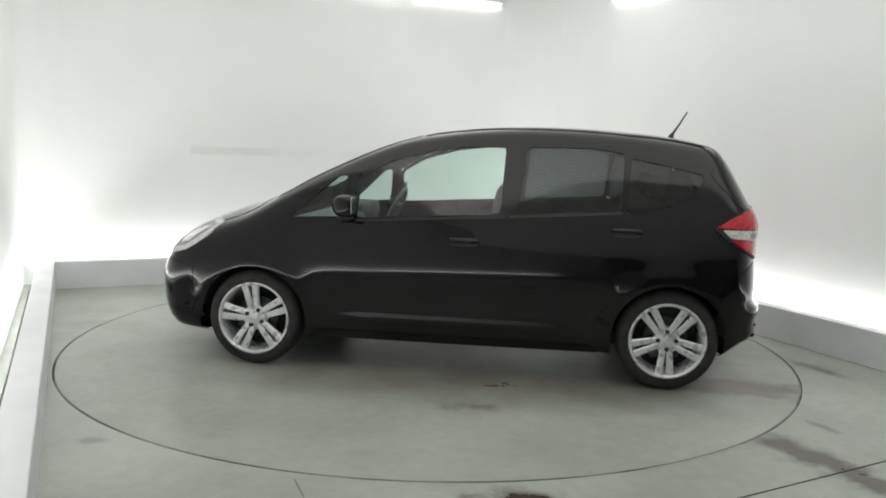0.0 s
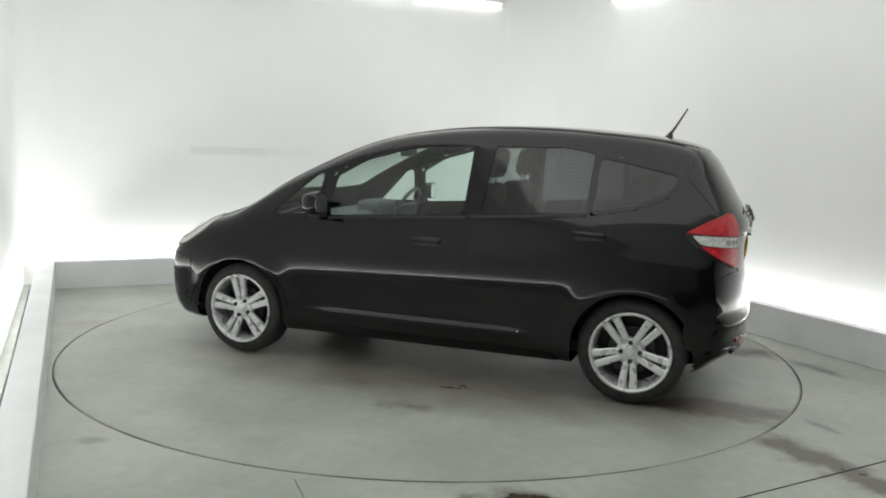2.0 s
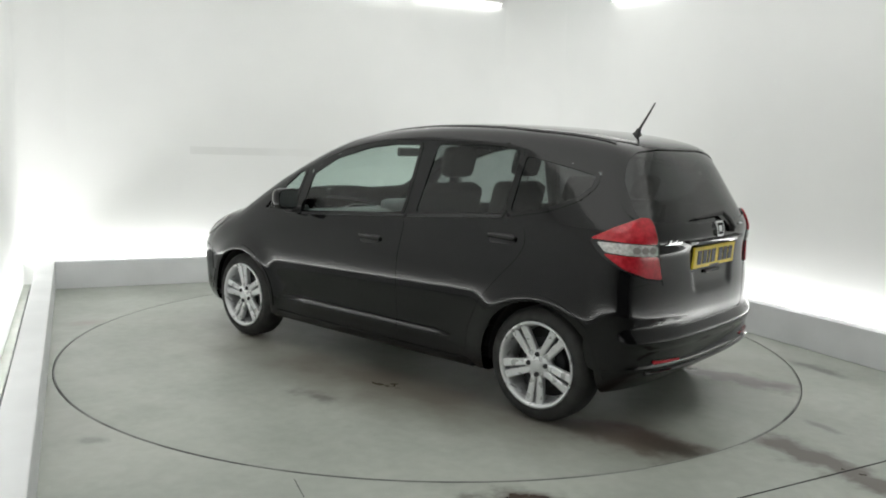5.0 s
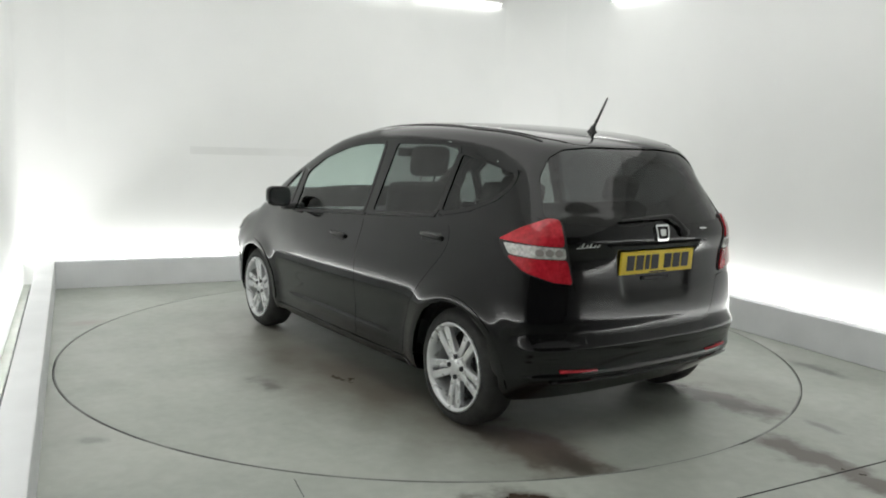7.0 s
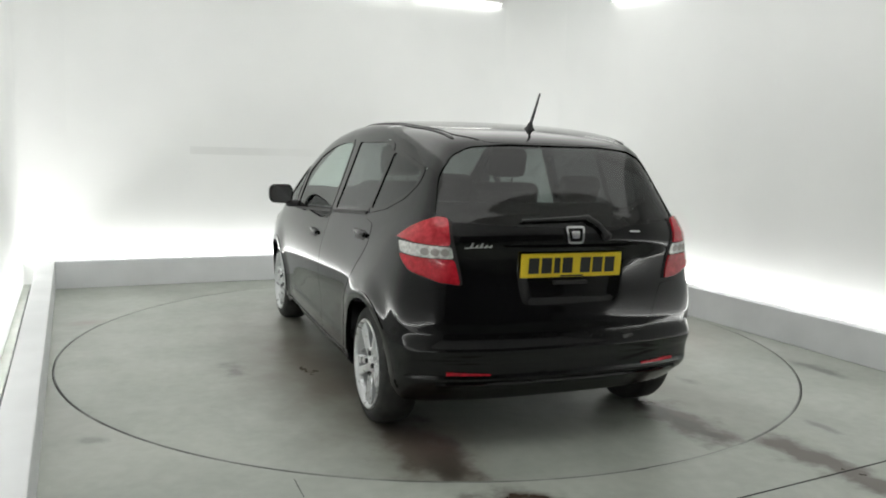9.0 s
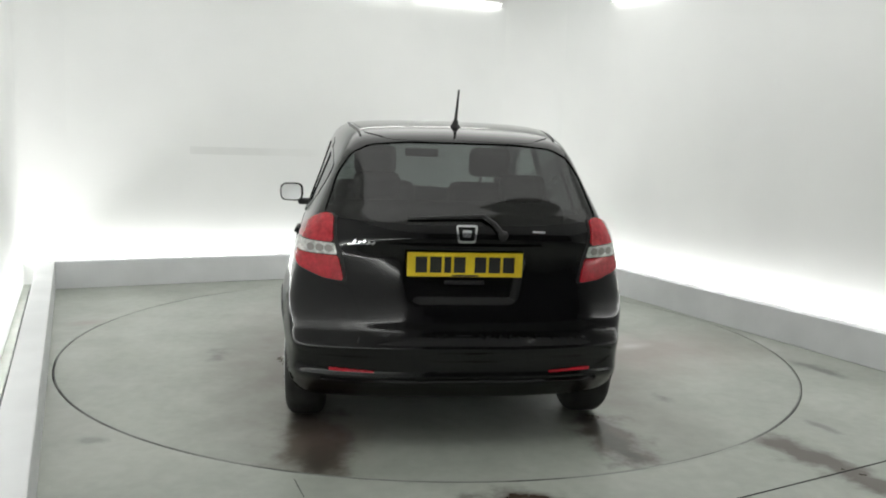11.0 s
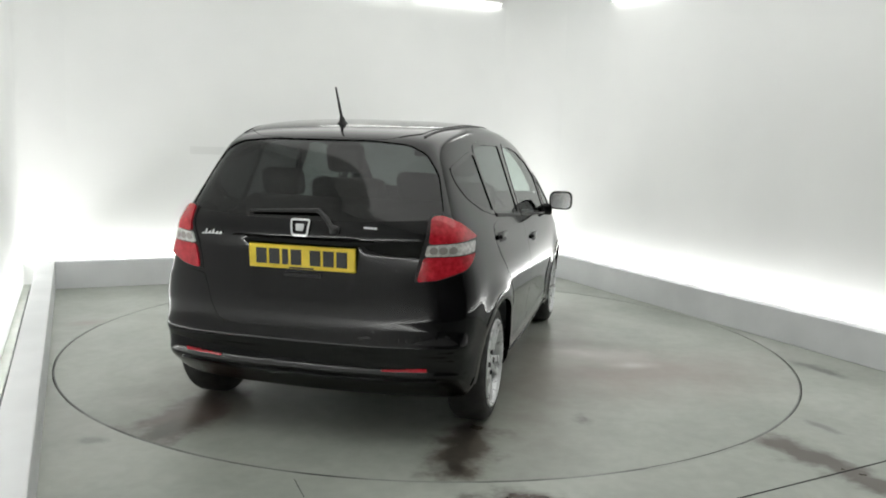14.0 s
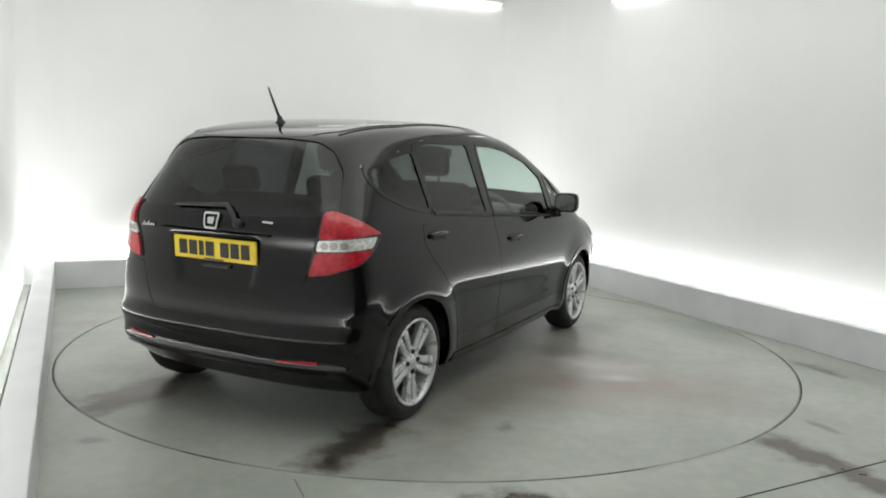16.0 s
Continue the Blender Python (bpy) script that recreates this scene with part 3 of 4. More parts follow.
def build_shell(car):
    """The painted body: one closed sheet, open at the windows and the wheel arches."""
    nb = 176
    beta = np.linspace(0, 2 * np.pi, nb, endpoint=False)
    rows = []
    z_mid = lambda x: np.interp(x, [-1.2, 1.4], [0.8, 0.55])
    for al in np.linspace(2, 88, 44):
        rows.append((-1.2, -math.cos(radians(al)), math.sin(radians(al))))
    for x in np.arange(-1.2, 1.4001, 0.02):
        rows.append((x, 0.0, 1.0))
    for al in np.linspace(88, 2, 40):
        rows.append((1.4, math.cos(radians(al)), math.sin(radians(al))))
    inner, outer = [], []
    for ox, along, across in rows:
        o = np.tile([ox, 0.0, z_mid(ox)], (nb, 1))
        d = np.stack([np.full(nb, along), across * np.cos(beta), across * np.sin(beta)], -1)
        inner.append(o)
        outer.append(o + d * 1.6)
    p = cast(np.concatenate(inner), np.concatenate(outer))
    n = normals_at(p)
    faces = []
    for r in range(len(rows) - 1):
        for k in range(nb):
            m = (k + 1) % nb
            faces.append((r * nb + k, r * nb + m, (r + 1) * nb + m, (r + 1) * nb + k))
    faces.append(tuple(range(nb))[::-1])
    faces.append(tuple((len(rows) - 1) * nb + k for k in range(nb)))
    quads = np.array(faces[:-2])
    c = p[quads].mean(1)
    cn = n[quads].mean(1)
    gone = np.zeros(len(quads), bool)
    on_side = (np.abs(cn[:, 1]) > 0.5) & (c[:, 2] > 0.88)
    for poly in (QUARTER_FRONT, DOOR_GLASS_FRONT, DOOR_GLASS_REAR, QUARTER_REAR):
        gone |= on_side & inside_outline(c[:, 0], c[:, 2], grown(poly, 0.012))
    gone |= (c[:, 0] < -1.45) & inside_outline(c[:, 1], c[:, 2], grown(REAR_GLASS, 0.012))
    screen = WINDSCREEN + [(a, -b) for a, b in WINDSCREEN[::-1]]
    gone |= (cn[:, 2] > 0.2) & inside_outline(c[:, 0], c[:, 1], grown(screen, 0.012))
    for wx in (WHEEL_X, -WHEEL_X):
        gone |= (np.hypot(c[:, 0] - wx, c[:, 2] - WHEEL_Z) < 0.340) & (np.abs(c[:, 1]) > 0.5)
    keep = [f for f, g in zip(faces[:-2], gone) if not g] + faces[-2:]
    f0 = keep[len(keep) // 2]
    if np.dot(np.cross(p[f0[1]] - p[f0[0]], p[f0[2]] - p[f0[0]]), n[f0[0]]) < 0:
        keep = [f[::-1] for f in keep]
    me = bpy.data.meshes.new("body_shell")
    me.from_pydata(p.tolist(), [], keep)
    me.update()
    me.shade_smooth()
    me.normals_split_custom_set_from_vertices(n.tolist())
    me.materials.append(PAINT)
    ob = new("body_shell", me)
    ob.parent = car
    return ob


def ring_outline(cx, cz, r, a0, a1, n):
    return [(cx + r * math.cos(radians(a0 + (a1 - a0) * k / n)), cz + r * math.sin(radians(a0 + (a1 - a0) * k / n))) for k in range(n + 1)]


def build_wheel():
    """One road wheel, its face towards +y, its middle at the origin."""
    wheel = new("wheel")
    w, r = 0.185, 0.297
    tyre = lathe([(0.205, -w), (0.24, -w - 0.004), (0.27, -w + 0.004), (0.286, -w + 0.018), (r - 0.002, -w + 0.035), (r, -w / 2), (r - 0.002, -0.035), (0.287, -0.018), (0.272, -0.002), (0.250, 0.006), (0.230, 0.005), (0.219, -0.004), (0.214, -0.03)], 72)
    part("tyre", tyre, RUBBER, wheel, smooth=True)
    rim = lathe([(0.220, -0.006), (0.225, 0.006), (0.220, 0.011), (0.211, 0.008), (0.203, -0.010), (0.196, -0.05), (0.184, -0.16), (0.2, -0.175)], 72)
    rim_ob = part("rim", rim, ALLOY, wheel, "silver alloy rim", smooth=True)
    hub = lathe([(0.0, -0.012), (0.030, -0.012), (0.036, -0.014), (0.072, -0.018), (0.078, -0.026), (0.078, -0.07), (0.0, -0.07)], 40)
    part("hub", hub, ALLOY, rim_ob, smooth=True)
    cap = lathe([(0.0, -0.008), (0.020, -0.008), (0.025, -0.011), (0.026, -0.02), (0.0, -0.02)], 32)
    part("centre_cap", cap, ALLOY, rim_ob, smooth=True)
    for k in range(5):
        a = 2 * math.pi * k / 5 + math.pi / 2
        for s in (-1, 1):
            # paired spokes, splayed outward
            bm = bmesh.new()
            pts = []
            for rr, off, wd, y in ((0.030, 0.013, 0.015, -0.018), (0.085, 0.021, 0.0185, -0.012), (0.150, 0.0275, 0.0205, -0.008), (0.211, 0.034, 0.0235, -0.004)):
                ring = []
                for dx, dy in ((-wd, -0.006), (-wd * 0.6, 0.0), (wd * 0.6, 0.0), (wd, -0.006), (wd * 0.8, -0.035), (-wd * 0.8, -0.035)):
                    ring.append(bm.verts.new((rr, y + dy, s * off + dx)))
                pts.append(ring)
            for p, n in zip(pts, pts[1:]):
                for i in range(6):
                    bm.faces.new((p[i], p[(i + 1) % 6], n[(i + 1) % 6], n[i]))
            bm.faces.new(pts[0])
            bm.faces.new(pts[-1][::-1])
            bmesh.ops.recalc_face_normals(bm, faces=bm.faces)
            bmesh.ops.transform(bm, matrix=Matrix.Rotation(-a, 4, "Y"), verts=bm.verts)
            part("spoke", bm, ALLOY, rim_ob)
    for k in range(4):
        a = 2 * math.pi * k / 4 + 0.6
        bm = lathe([(0.0, -0.014), (0.006, -0.014), (0.0065, -0.008), (0.012, -0.008), (0.013, -0.012), (0.013, -0.025), (0.0, -0.025)], 12)
        bmesh.ops.translate(bm, vec=(0.052 * math.cos(a), 0.002, 0.052 * math.sin(a)), verts=bm.verts)
        part("wheel_nut", bm, DARK_METAL, rim_ob)
    disc = lathe([(0.0, -0.075), (0.128, -0.075), (0.130, -0.078), (0.130, -0.095), (0.0, -0.095)], 48)
    part("brake_disc", disc, DARK_METAL, wheel, "dull grey brake disc", smooth=False)
    part("backing_plate", lathe([(0.0, -0.12), (0.185, -0.12), (0.185, -0.125), (0.0, -0.125)], 40), DARK, wheel)
    part("brake_caliper", box(0.06, 0.135, -0.11, -0.06, -0.06, 0.07, None, 0.012), DARK_METAL, wheel)
    return wheel


def build_car():
    car = new("car")
    tagged(car, "black five-door hatchback with silver alloy wheels on the turntable", "car")
    build_shell(car)
    for s in (1, -1):
        # doors, below the waist line
        front = rounded([(0.845, 0.28), (0.885, 0.50), (0.875, 0.70), (0.80, 0.888), (-0.284, 0.955), (-0.2905, 0.60), (-0.2805, 0.262)], 0.03)
        rear = rounded([(-0.285, 0.262), (-0.295, 0.60), (-0.2885, 0.955), (-0.95, 1.008), (-1.11, 0.985), (-1.135, 0.90), (-1.10, 0.82), (-1.00, 0.71), (-0.89, 0.58), (-0.81, 0.42), (-0.79, 0.262)], 0.03)
        df = skin("front_door", "side", front, PAINT, car, s, 0.0015, 0.006, step=0.024)
        dr = skin("rear_door", "side", rear, PAINT, car, s, 0.0015, 0.006, step=0.024)
        # black moulding under the windows
        for door, pts in ((df, [(0.62, 0.922), (-0.275, 0.974), (-0.275, 0.988), (0.62, 0.937)]), (dr, [(-0.30, 0.976), (-0.955, 1.020), (-0.955, 1.036), (-0.30, 0.991)])):
            skin("window_moulding", "side", rounded(pts, 0.004, 2), TRIM, door, s, 0.007, 0.008)
        for door, hx, hz in ((df, -0.04, 0.828), (dr, -0.985, 0.918)):
            skin("handle_cup", "side", rounded([(hx - 0.085, hz - 0.024), (hx + 0.075, hz - 0.026), (hx + 0.075, hz + 0.022), (hx - 0.085, hz + 0.026)], 0.022, 5), TRIM, door, s, 0.0035, 0.006, step=0.03)
            base = onto("side", [hx], [hz + 0.006], s)
            n = normals_at(base)[0]
            m = pose(*(base[0] + n * 0.011), math.degrees(math.asin(n[2])) * s, -2.5, 0)
            part("door_handle", box(-0.092, 0.088, -0.009, 0.009, -0.013, 0.013, m, 0.0085), PAINT, door, smooth=True)
        # sill below the doors
        skin("sill", "side", rounded([(0.90, 0.205), (0.86, 0.255), (-0.80, 0.245), (-0.85, 0.205)], 0.01, 3), PAINT, car, s, 0.006)
        # wheel arch lips
        for wx in (WHEEL_X, -WHEEL_X):
            o = ring_outline(wx, WHEEL_Z, 0.368, -2, 183, 44)
            i = ring_outline(wx, WHEEL_Z, 0.332, -2, 183, 44)
            skin("arch_lip", "side", o + i[::-1], PAINT, car, s, 0.004, 0.03, step=0.06)
            liner = bmesh.new()
            ra = [(0.345 * math.cos(radians(a)), 0.345 * math.sin(radians(a))) for a in range(-8, 189, 7)]
            ins = [liner.verts.new((wx + a, s * 0.50, WHEEL_Z + c)) for a, c in ra]
            outs = [liner.verts.new((wx + a, s * (0.80 if wx > 0 else 0.755), WHEEL_Z + c)) for a, c in ra]
            for k in range(len(ra) - 1):
                liner.faces.new((ins[k], ins[k + 1], outs[k + 1], outs[k]))
            liner.faces.new(ins)
            part("wheel_arch_liner", liner, DARK, car)
        # side windows: pane and black surround
        for nm, poly, gl, r in (("front_quarter_window", QUARTER_FRONT, GLASS_FRONT, 0.02), ("front_door_window", DOOR_GLASS_FRONT, GLASS_FRONT, 0.03),
                                ("rear_door_window", DOOR_GLASS_REAR, GLASS_REAR, 0.03), ("rear_quarter_window", QUARTER_REAR, GLASS_TAIL, 0.03)):
            rp = rounded(poly, r)
            pane = skin(nm, "side", grown(rp, 0.004), gl, car, s, -0.003, 0.004, step=0.03, label="tinted window glass" if gl is not GLASS_FRONT else "clear greenish window glass")
            skin("window_frame", "side", grown(rp, 0.022), PAINT, pane, s, 0.0025, 0.011, inner=rp, step=0.03)
        # tail lamp: red above and below, a clear band between
        lamp = skin("tail_lamp", "tail_corner", rounded_turn([(78, 0.957), (60, 1.028), (44, 1.074), (35, 1.066), (31.5, 0.955), (29, 0.88), (25.5, 0.768), (40, 0.780), (56, 0.825), (68, 0.885)], 0.030, 5), TRIM, car, s, 0.007, 0.02)
        skin("upper_lens", "tail_corner", rounded_turn([(77, 0.962), (60, 1.022), (44, 1.068), (36.5, 1.061), (33.5, 0.949), (50, 0.954)], 0.026, 5), RED, lamp, s, 0.016, 0.014, label="red lens")
        skin("clear_lens", "tail_corner", rounded_turn([(72, 0.950), (50, 0.950), (33.2, 0.944), (32.0, 0.892), (50, 0.896), (66, 0.904)], 0.016, 4), CLEAR, lamp, s, 0.014, 0.014, label="clear silvery lens")
        skin("lower_lens", "tail_corner", rounded_turn([(67, 0.897), (50, 0.892), (31.5, 0.888), (27.5, 0.774), (40, 0.786), (55, 0.829)], 0.022, 5), RED, lamp, s, 0.016, 0.014, label="red lens")
        for k in range(3):
            a, z = 37 + 5.5 * k, 0.921
            skin("bulb_cup", "tail_corner", [(a + 2.4 * math.cos(j * math.pi / 6), z + 0.017 * math.sin(j * math.pi / 6)) for j in range(12)], DIM_LENS, lamp, s, 0.0165, 0.004, step=0.03)
        # headlamp
        head = skin("headlamp", "nose_corner", rounded_turn([(55, 0.875), (30, 0.880), (14, 0.80), (16, 0.73), (34, 0.665), (45, 0.700), (55, 0.80)], 0.02, 4), CLEAR, car, s, 0.008, 0.02, label="clear headlamp glass")
        skin("lamp_bezel", "nose_corner", rounded_turn([(50, 0.855), (31, 0.862), (20, 0.795), (22, 0.745), (35, 0.700), (44, 0.73), (50, 0.80)], 0.02, 4), DIM_LENS, head, s, 0.0095, 0.003)
        for ca, cz, rz in ((29, 0.785, 0.040), (39, 0.775, 0.042)):
            skin("reflector_bowl", "nose_corner", [(ca + rz * 95 * math.cos(j * math.pi / 8), cz + rz * math.sin(j * math.pi / 8)) for j in range(16)], CHROME, head, s, 0.011, 0.004, step=0.03)
        skin("indicator_lens", "nose_corner", rounded([(50, 0.84), (42, 0.83), (38, 0.74), (44, 0.745)], 0.012, 3), CHROME, head, s, 0.014, 0.01)
        # bumper reflector
        skin("rear_reflector", "rear", rounded([(0.40, 0.364), (0.60, 0.370), (0.60, 0.386), (0.40, 0.375)], 0.004, 2), RED, car, s, 0.014, 0.014, label="red reflector strip")
        # door mirror
        mir = new("door_mirror")
        mir.parent = car
        # rounded shell that narrows forward
        bm = bmesh.new()
        rings = []
        for x, k in ((0.604, 0.93), (0.612, 1.0), (0.65, 1.0), (0.69, 0.90), (0.715, 0.70), (0.728, 0.40)):
            rings.append([bm.verts.new((x, s * (0.936 - 0.25 * max(0, x - 0.65)) + a * k, 1.024 + c * k)) for a, c in rounded([(-0.082, -0.068), (0.082, -0.064), (0.082, 0.066), (-0.082, 0.068)], 0.05, 6)])
        for p, n in zip(rings, rings[1:]):
            for k in range(len(p)):
                bm.faces.new((p[k], p[(k + 1) % len(p)], n[(k + 1) % len(p)], n[k]))
        bm.faces.new(rings[-1])
        bm.faces.new(rings[0][::-1])
        bmesh.ops.recalc_face_normals(bm, faces=bm.faces)
        shell = part("mirror_shell", bm, PAINT, mir, smooth=True)
        shell.data.set_sharp_from_angle(angle=radians(50))
        bm = prism(rounded([(-0.071, -0.057), (0.071, -0.054), (0.071, 0.056), (-0.071, 0.057)], 0.042, 6), 0.003, "x")
        bmesh.ops.translate(bm, vec=(0.6015, s * 0.936, 1.024), verts=bm.verts)
        part("mirror_glass", bm, CHROME, mir, "silvered mirror glass")
        arm = bmesh.new()
        add_box(arm, 0.63, 0.72, 0.77 * s - 0.03, 0.87 * s + 0.02, 0.930, 0.975, None, 0.015)
        part("mirror_arm", arm, TRIM, mir, smooth=True)

    # windscreen, roof seams, bonnet
    half = WINDSCREEN
    screen = rounded(half[1:-1] + [(a, -b) for a, b in half[1:-1][::-1]], 0.06)
    ws = skin("windscreen", "top", grown(screen, 0.004), GLASS_FRONT, car, 1, -0.004, 0.004, label="clear greenish windscreen")
    skin("windscreen_frame", "top", grown(screen, 0.024), PAINT, ws, 1, 0.003, 0.014, inner=screen)
    bonnet = [(1.29, 0.60), (1.45, 0.66), (1.80, 0.58), (1.93, 0.42), (1.97, 0.0)]
    skin("bonnet", "top", rounded(bonnet + [(a, -b) for a, b in bonnet[-2::-1]], 0.04), PAINT, car)
    for s in (1, -1):
        skin("roof_strip", "top", [(0.25, s * 0.498), (-0.4, s * 0.53), (-1.0, s * 0.515), (-1.45, s * 0.468), (-1.45, s * 0.478), (-1.0, s * 0.525), (-0.4, s * 0.54), (0.25, s * 0.508)], TRIM, car, 1, 0.004, 0.01)

    # tailgate with its glass, garnish, plate, wiper
    gate_half = [(0.0, 1.022), (0.25, 1.026), (0.578, 1.042), (0.572, 0.95), (0.548, 0.86), (0.515, 0.75), (0.502, 0.68), (0.475, 0.575), (0.44, 0.542), (0.0, 0.535)]
    gate = skin("tailgate", "rear", rounded(mirrored(gate_half[1:-1]), 0.05), PAINT, car, step=0.014)
    rg = rounded(REAR_GLASS[1:8] + [(-a, b) for a, b in REAR_GLASS[1:8][::-1]], 0.03)
    pane = skin("rear_window", "rear", grown(rg, 0.004), GLASS_TAIL, gate, 1, -0.003, 0.004, step=0.03, label="dark privacy rear window glass")
    skin("window_frame", "rear", grown(rg, 0.024), PAINT, pane, 1, 0.0025, 0.011, inner=rg, step=0.03)
    skin("top_garnish", "rear", rounded([(0.35, 0.952), (0.33, 0.938), (-0.33, 0.938), (-0.35, 0.952)], 0.005, 2), PAINT, gate, 1, 0.022, 0.02)
    part("release_grip", box(-1.806, -1.776, -0.09, 0.09, 0.768, 0.785, None, 0.004), TRIM, gate)
    build_plate(gate)
    build_wiper(gate)
    # emblem: a plain chrome shape
    em = rounded([(0.050, 1.034), (0.040, 0.962), (-0.040, 0.962), (-0.050, 1.034)], 0.016)
    badge = skin("emblem", "rear", em, CHROME, gate, 1, 0.016, 0.012, inner=grown(em, -0.009), label="plain chrome emblem")
    skin("emblem_centre", "rear", rounded([(0.022, 1.012), (0.018, 0.984), (-0.018, 0.984), (-0.022, 1.012)], 0.006, 2), CHROME, badge, 1, 0.016, 0.012)
    # chrome script reduced to slanted bars on a tail stroke
    script = skin("chrome_script", "rear", [(0.525, 0.940), (0.405, 0.948), (0.405, 0.952), (0.525, 0.945)], CHROME, gate, 1, 0.008, 0.006)
    for k in range(5):
        y0, up = 0.505 - 0.021 * k, 0.020 if k in (0, 2) else 0.013
        skin("script_bar", "rear", [(y0, 0.944), (y0 - 0.011, 0.945), (y0 - 0.019, 0.945 + up), (y0 - 0.010, 0.945 + up)], CHROME, script, 1, 0.010, 0.007)
    skin("grade_script", "rear", rounded([(-0.36, 1.004), (-0.30, 1.006), (-0.30, 1.014), (-0.36, 1.012)], 0.003, 2), CHROME, gate, 1, 0.010, 0.006)

    # front bumper
    fb = [(52, 0.60), (40, 0.64), (25, 0.65), (12, 0.64)]
    lo = [(14, 0.235), (38, 0.245), (50, 0.29), (54, 0.44)]
    skin("front_bumper", "front", rounded(fb + [(-a, b) for a, b in fb[::-1]] + [(-a, b) for a, b in lo] + lo[::-1], 0.02, 3), PAINT, car, 1, 0.003, 0.012, step=0.03)
    roof = [(0.22, 0.40), (-0.35, 0.515), (-1.0, 0.50), (-1.42, 0.452), (-1.545, 0.34), (-1.565, 0.2)]
    skin("roof_panel", "top", rounded(roof + [(a, -b) for a, b in roof[::-1]], 0.04), PAINT, car, 1, 0.003, 0.008, step=0.06)

    # rear bumper
    half = [(0, 0.526), (27.0, 0.534), (30.0, 0.60), (32.5, 0.70), (34, 0.752), (40, 0.758), (48, 0.735), (55, 0.665), (56.5, 0.60), (57.5, 0.44), (56, 0.345), (47, 0.30), (30, 0.268), (0, 0.262)]
    bumper = skin("rear_bumper", "bumper", rounded_turn(half[1:-1] + [(-a, b) for a, b in half[1:-1][::-1]], 0.02, 3), PAINT, car, 1, 0.004, 0.02, step=0.03)
    skin("bumper_lip", "bumper", rounded([(40, 0.318), (-40, 0.318), (-40, 0.333), (40, 0.333)], 0.004, 2), PAINT, bumper, 1, 0.014, 0.014, step=0.03)

    # aerial
    base = onto("top", [-1.316], [0.0])[0]
    aer = new("roof_aerial")
    aer.parent = car
    bm = lathe([(0.0, -0.006), (0.030, -0.004), (0.027, 0.004), (0.016, 0.018), (0.012, 0.036), (0.0, 0.040)], 20, "z")
    bmesh.ops.transform(bm, matrix=Matrix.Translation(base) @ Matrix.Rotation(radians(-14), 4, "Y"), verts=bm.verts)
    part("aerial_base", bm, TRIM, aer, smooth=True)
    part("aerial_rod", tube([(base[0] - 0.005, 0, base[2] + 0.02), (base[0] - 0.05, 0, base[2] + 0.095), (base[0] - 0.098, 0, base[2] + 0.178)], 0.0085, 8, 0.5), TRIM, aer)

    # wheels
    wheel = build_wheel()
    first = True
    for x in (WHEEL_X, -WHEEL_X):
        for s in (1, -1):
            m = pose(x, s * (WHEEL_Y + (0.018 if x > 0 else 0.0)), WHEEL_Z, 0, 8 if x > 0 else 35, 0 if s > 0 else 180)
            w = wheel if first else copy_thing(wheel, m)
            first = False
            w.matrix_basis = m
            w.parent = car
    build_cabin(car)
    return car


def build_plate(gate):
    p = onto("rear", [0.0, 0.0], [0.806, 0.912])
    mid, lean = (p[0] + p[1]) / 2, math.degrees(math.atan2(p[1][0] - p[0][0], p[1][2] - p[0][2]))
    m = pose(mid[0] - 0.018, 0, mid[2], 0, lean, 0)
    plate = part("number_plate", box(-0.003, 0.010, -0.262, 0.262, -0.056, 0.056, m, 0.003), YELLOW, gate, "yellow number plate with dark characters as bars")
    x = -0.225
    for k in range(7):
        w = 0.052 if k != 2 else 0.03
        part("character_bar", box(-0.0052, -0.002, -x - w, -x, -0.036, 0.036, m), BLACK, plate)
        x += w + (0.042 if k == 3 else 0.013)
    part("maker_bar", box(-0.0052, -0.002, -0.06, 0.06, -0.053, -0.046, m), BLACK, plate)


def build_wiper(gate):
    wiper = new("rear_wiper")
    wiper.parent = gate
    a = onto("rear", [-0.165, -0.125, -0.078], [0.995, 1.045, 1.078])
    part("wiper_arm", tube([tuple(q + np.array([-0.022, 0, 0])) for q in a], 0.013, 8, 0.8), TRIM, wiper)
    ys = np.linspace(-0.085, 0.262, 9)
    b = onto("rear", ys, 1.078 - 0.014 * ((ys + 0.085) / 0.35))
    part("wiper_blade", tube([tuple(q + np.array([-0.016, 0, 0])) for q in b], 0.011, 8, 0.5), TRIM, wiper)
    hub = lathe([(0.0, 0.0), (0.022, 0.0), (0.024, 0.01), (0.02, 0.026), (0.0, 0.03)], 20)
    bmesh.ops.transform(hub, matrix=Matrix.Translation(a[0]) @ Matrix.Rotation(radians(90), 4, "Z"), verts=hub.verts)
    part("wiper_hub", hub, TRIM, wiper, smooth=True)


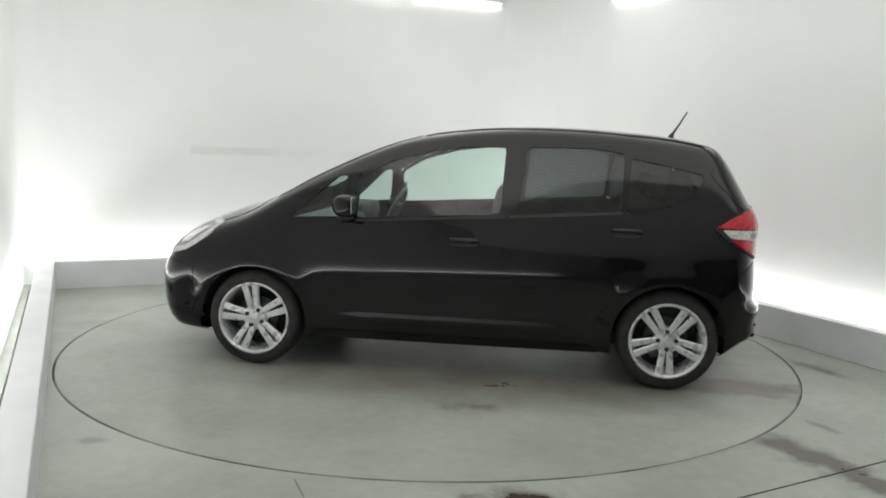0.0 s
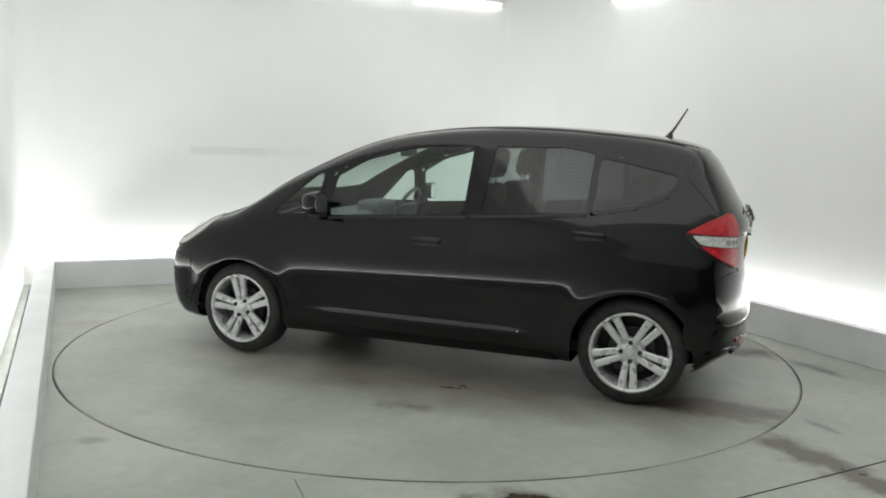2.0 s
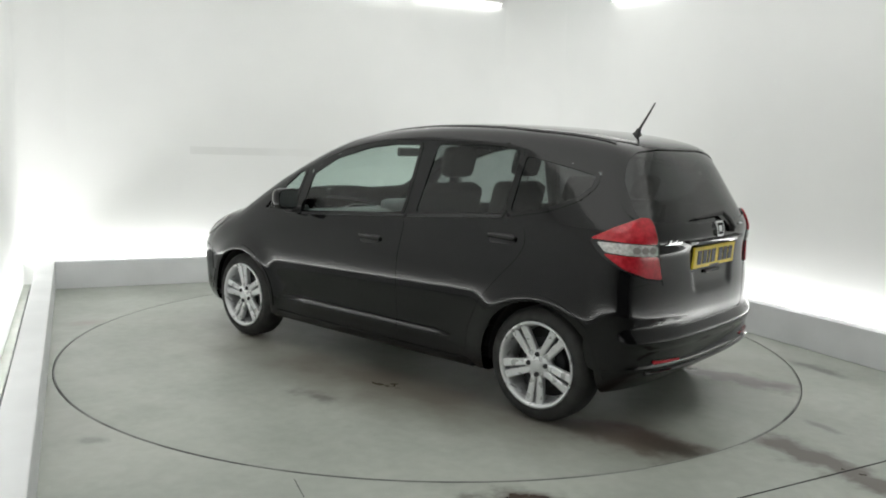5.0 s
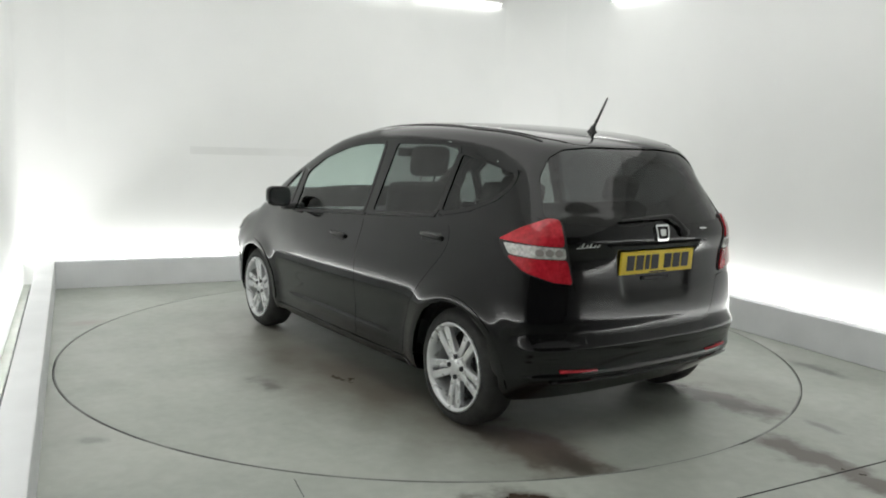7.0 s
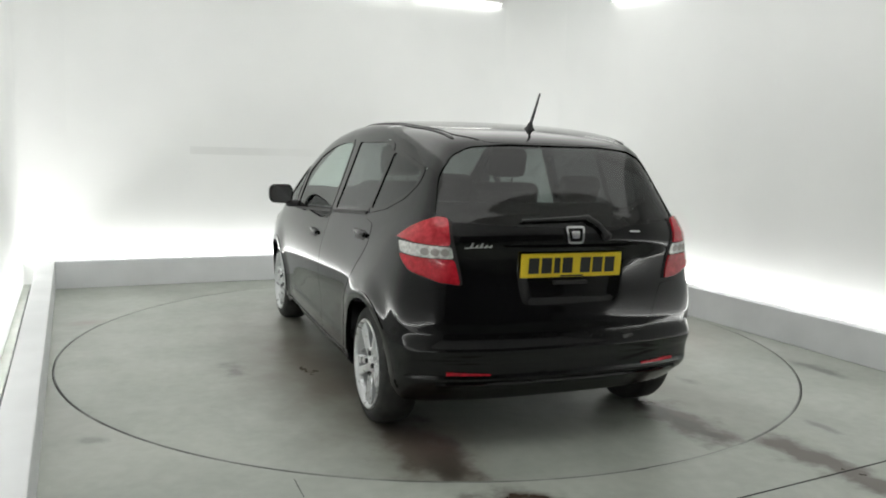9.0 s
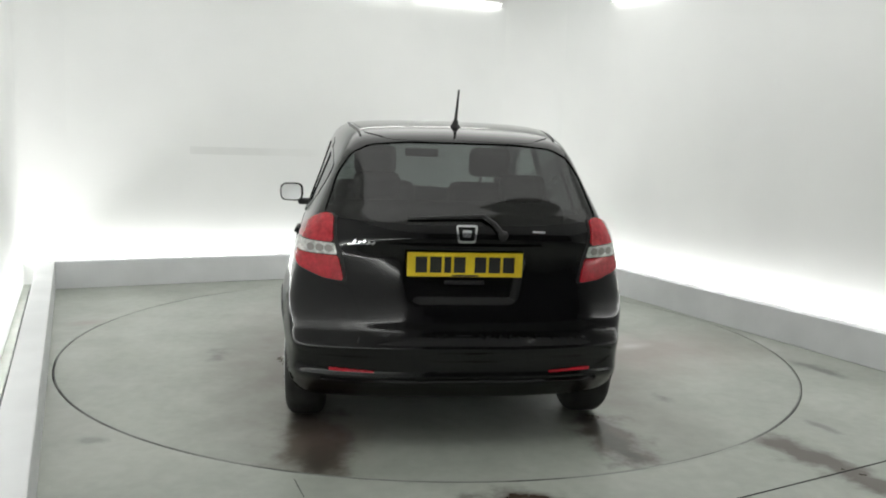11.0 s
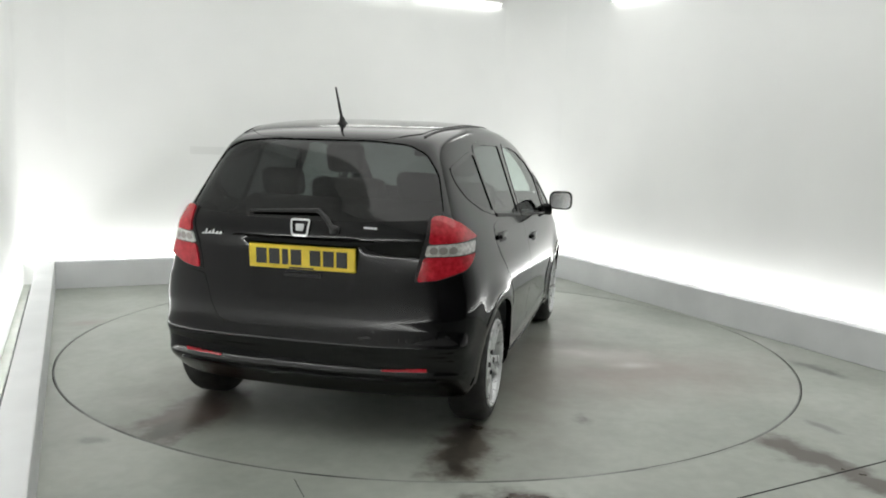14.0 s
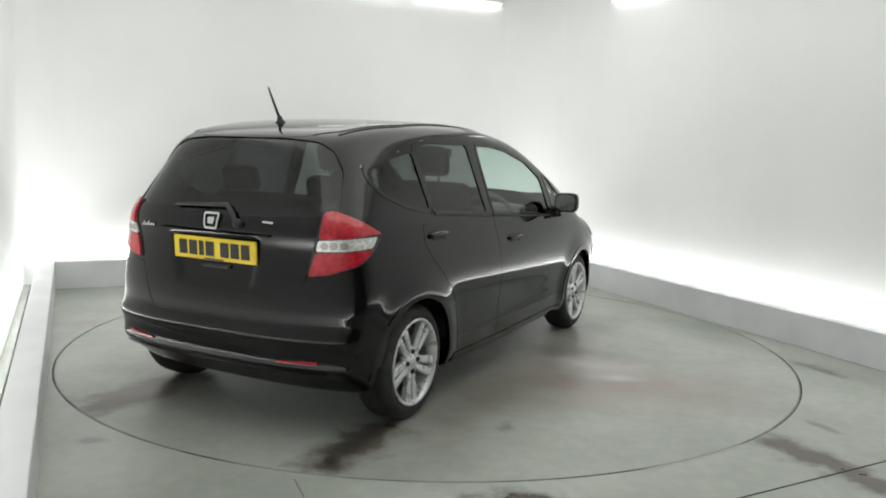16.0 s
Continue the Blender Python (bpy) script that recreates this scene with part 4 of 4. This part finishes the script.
def build_cabin(car):
    part("cabin_floor", box(-1.55, 1.2, -0.70, 0.70, 0.24, 0.30), DARK, car)
    part("luggage_cover", box(-1.62, -0.98, -0.58, 0.58, 0.86, 0.88, None, 0.008), CLOTH, car)

    def seat(name, x, y, w, back_h, lean):
        s = new(name)
        s.parent = car
        bm = box(-0.25, 0.27, -w, w, 0.30, 0.52, None, 0.06)
        bmesh.ops.translate(bm, vec=(x, y, 0.08), verts=bm.verts)
        part("cushion", bm, CLOTH, s, smooth=True)
        m = pose(x - 0.22, y, 0.56, 0, lean, 0)
        part("backrest", box(-0.06, 0.07, -w, w, 0.0, back_h, m, 0.05), CLOTH, s, smooth=True)
        return s, m
    for y in (0.36, -0.36):
        s, m = seat("front_seat", 0.08, y, 0.25, 0.62, -14)
        part("headrest", box(-0.045, 0.05, -0.13, 0.13, 0.66, 0.85, m, 0.045), CLOTH, s, smooth=True)
        for dy in (-0.05, 0.05):
            bm = tube([(0, dy, 0.60), (0, dy, 0.70)], 0.007)
            bmesh.ops.transform(bm, matrix=m, verts=bm.verts)
            part("headrest_post", bm, CHROME, s)
    s, m = seat("rear_bench", -0.78, 0.0, 0.62, 0.56, -18)
    for y in (0.38, -0.38):
        part("headrest", box(-0.04, 0.05, y - 0.12, y + 0.12, 0.57, 0.72, m, 0.04), CLOTH, s, smooth=True)
    bm = box(0.78, 1.18, -0.66, 0.66, 0.62, 0.90, None, 0.06)
    part("dashboard", bm, DASH, car, smooth=True)
    part("instrument_hood", box(0.74, 0.95, -0.52, -0.20, 0.85, 0.97, None, 0.04), DASH, car, smooth=True)
    wheel = new("steering_wheel")
    wheel.parent = car
    m = Matrix.Translation((0.60, -0.36, 0.90)) @ Matrix.Rotation(radians(65), 4, "Y")
    bm = tube([(0.18 * math.cos(a), 0.18 * math.sin(a), 0) for a in np.linspace(0, 2 * math.pi, 33)], 0.015, 8)
    bmesh.ops.transform(bm, matrix=m, verts=bm.verts)
    part("steering_rim", bm, DASH, wheel, smooth=True)
    part("steering_boss", box(-0.06, 0.06, -0.16, 0.16, -0.02, 0.02, m, 0.015), DASH, wheel)
    mm = box(0.42, 0.45, -0.12, 0.12, 1.31, 1.37, None, 0.01)
    part("rear_view_mirror", mm, TRIM, car)


def motions():
    rows, car_rows = [], []
    for k in range(33):
        t = k * 0.5
        a = heading(t)
        c, s = math.cos(radians(a)), math.sin(radians(a))
        rows.append((t, pose(0, 0, 0, 0, 0, a)))
        car_rows.append((t, pose(c * CAR_X - s * CAR_Y, s * CAR_X + c * CAR_Y, 0, 0, 0, a)))
    walk(turntable, rows)
    walk(car, car_rows)


build_booth()
turntable = build_turntable()
car = build_car()
motions()
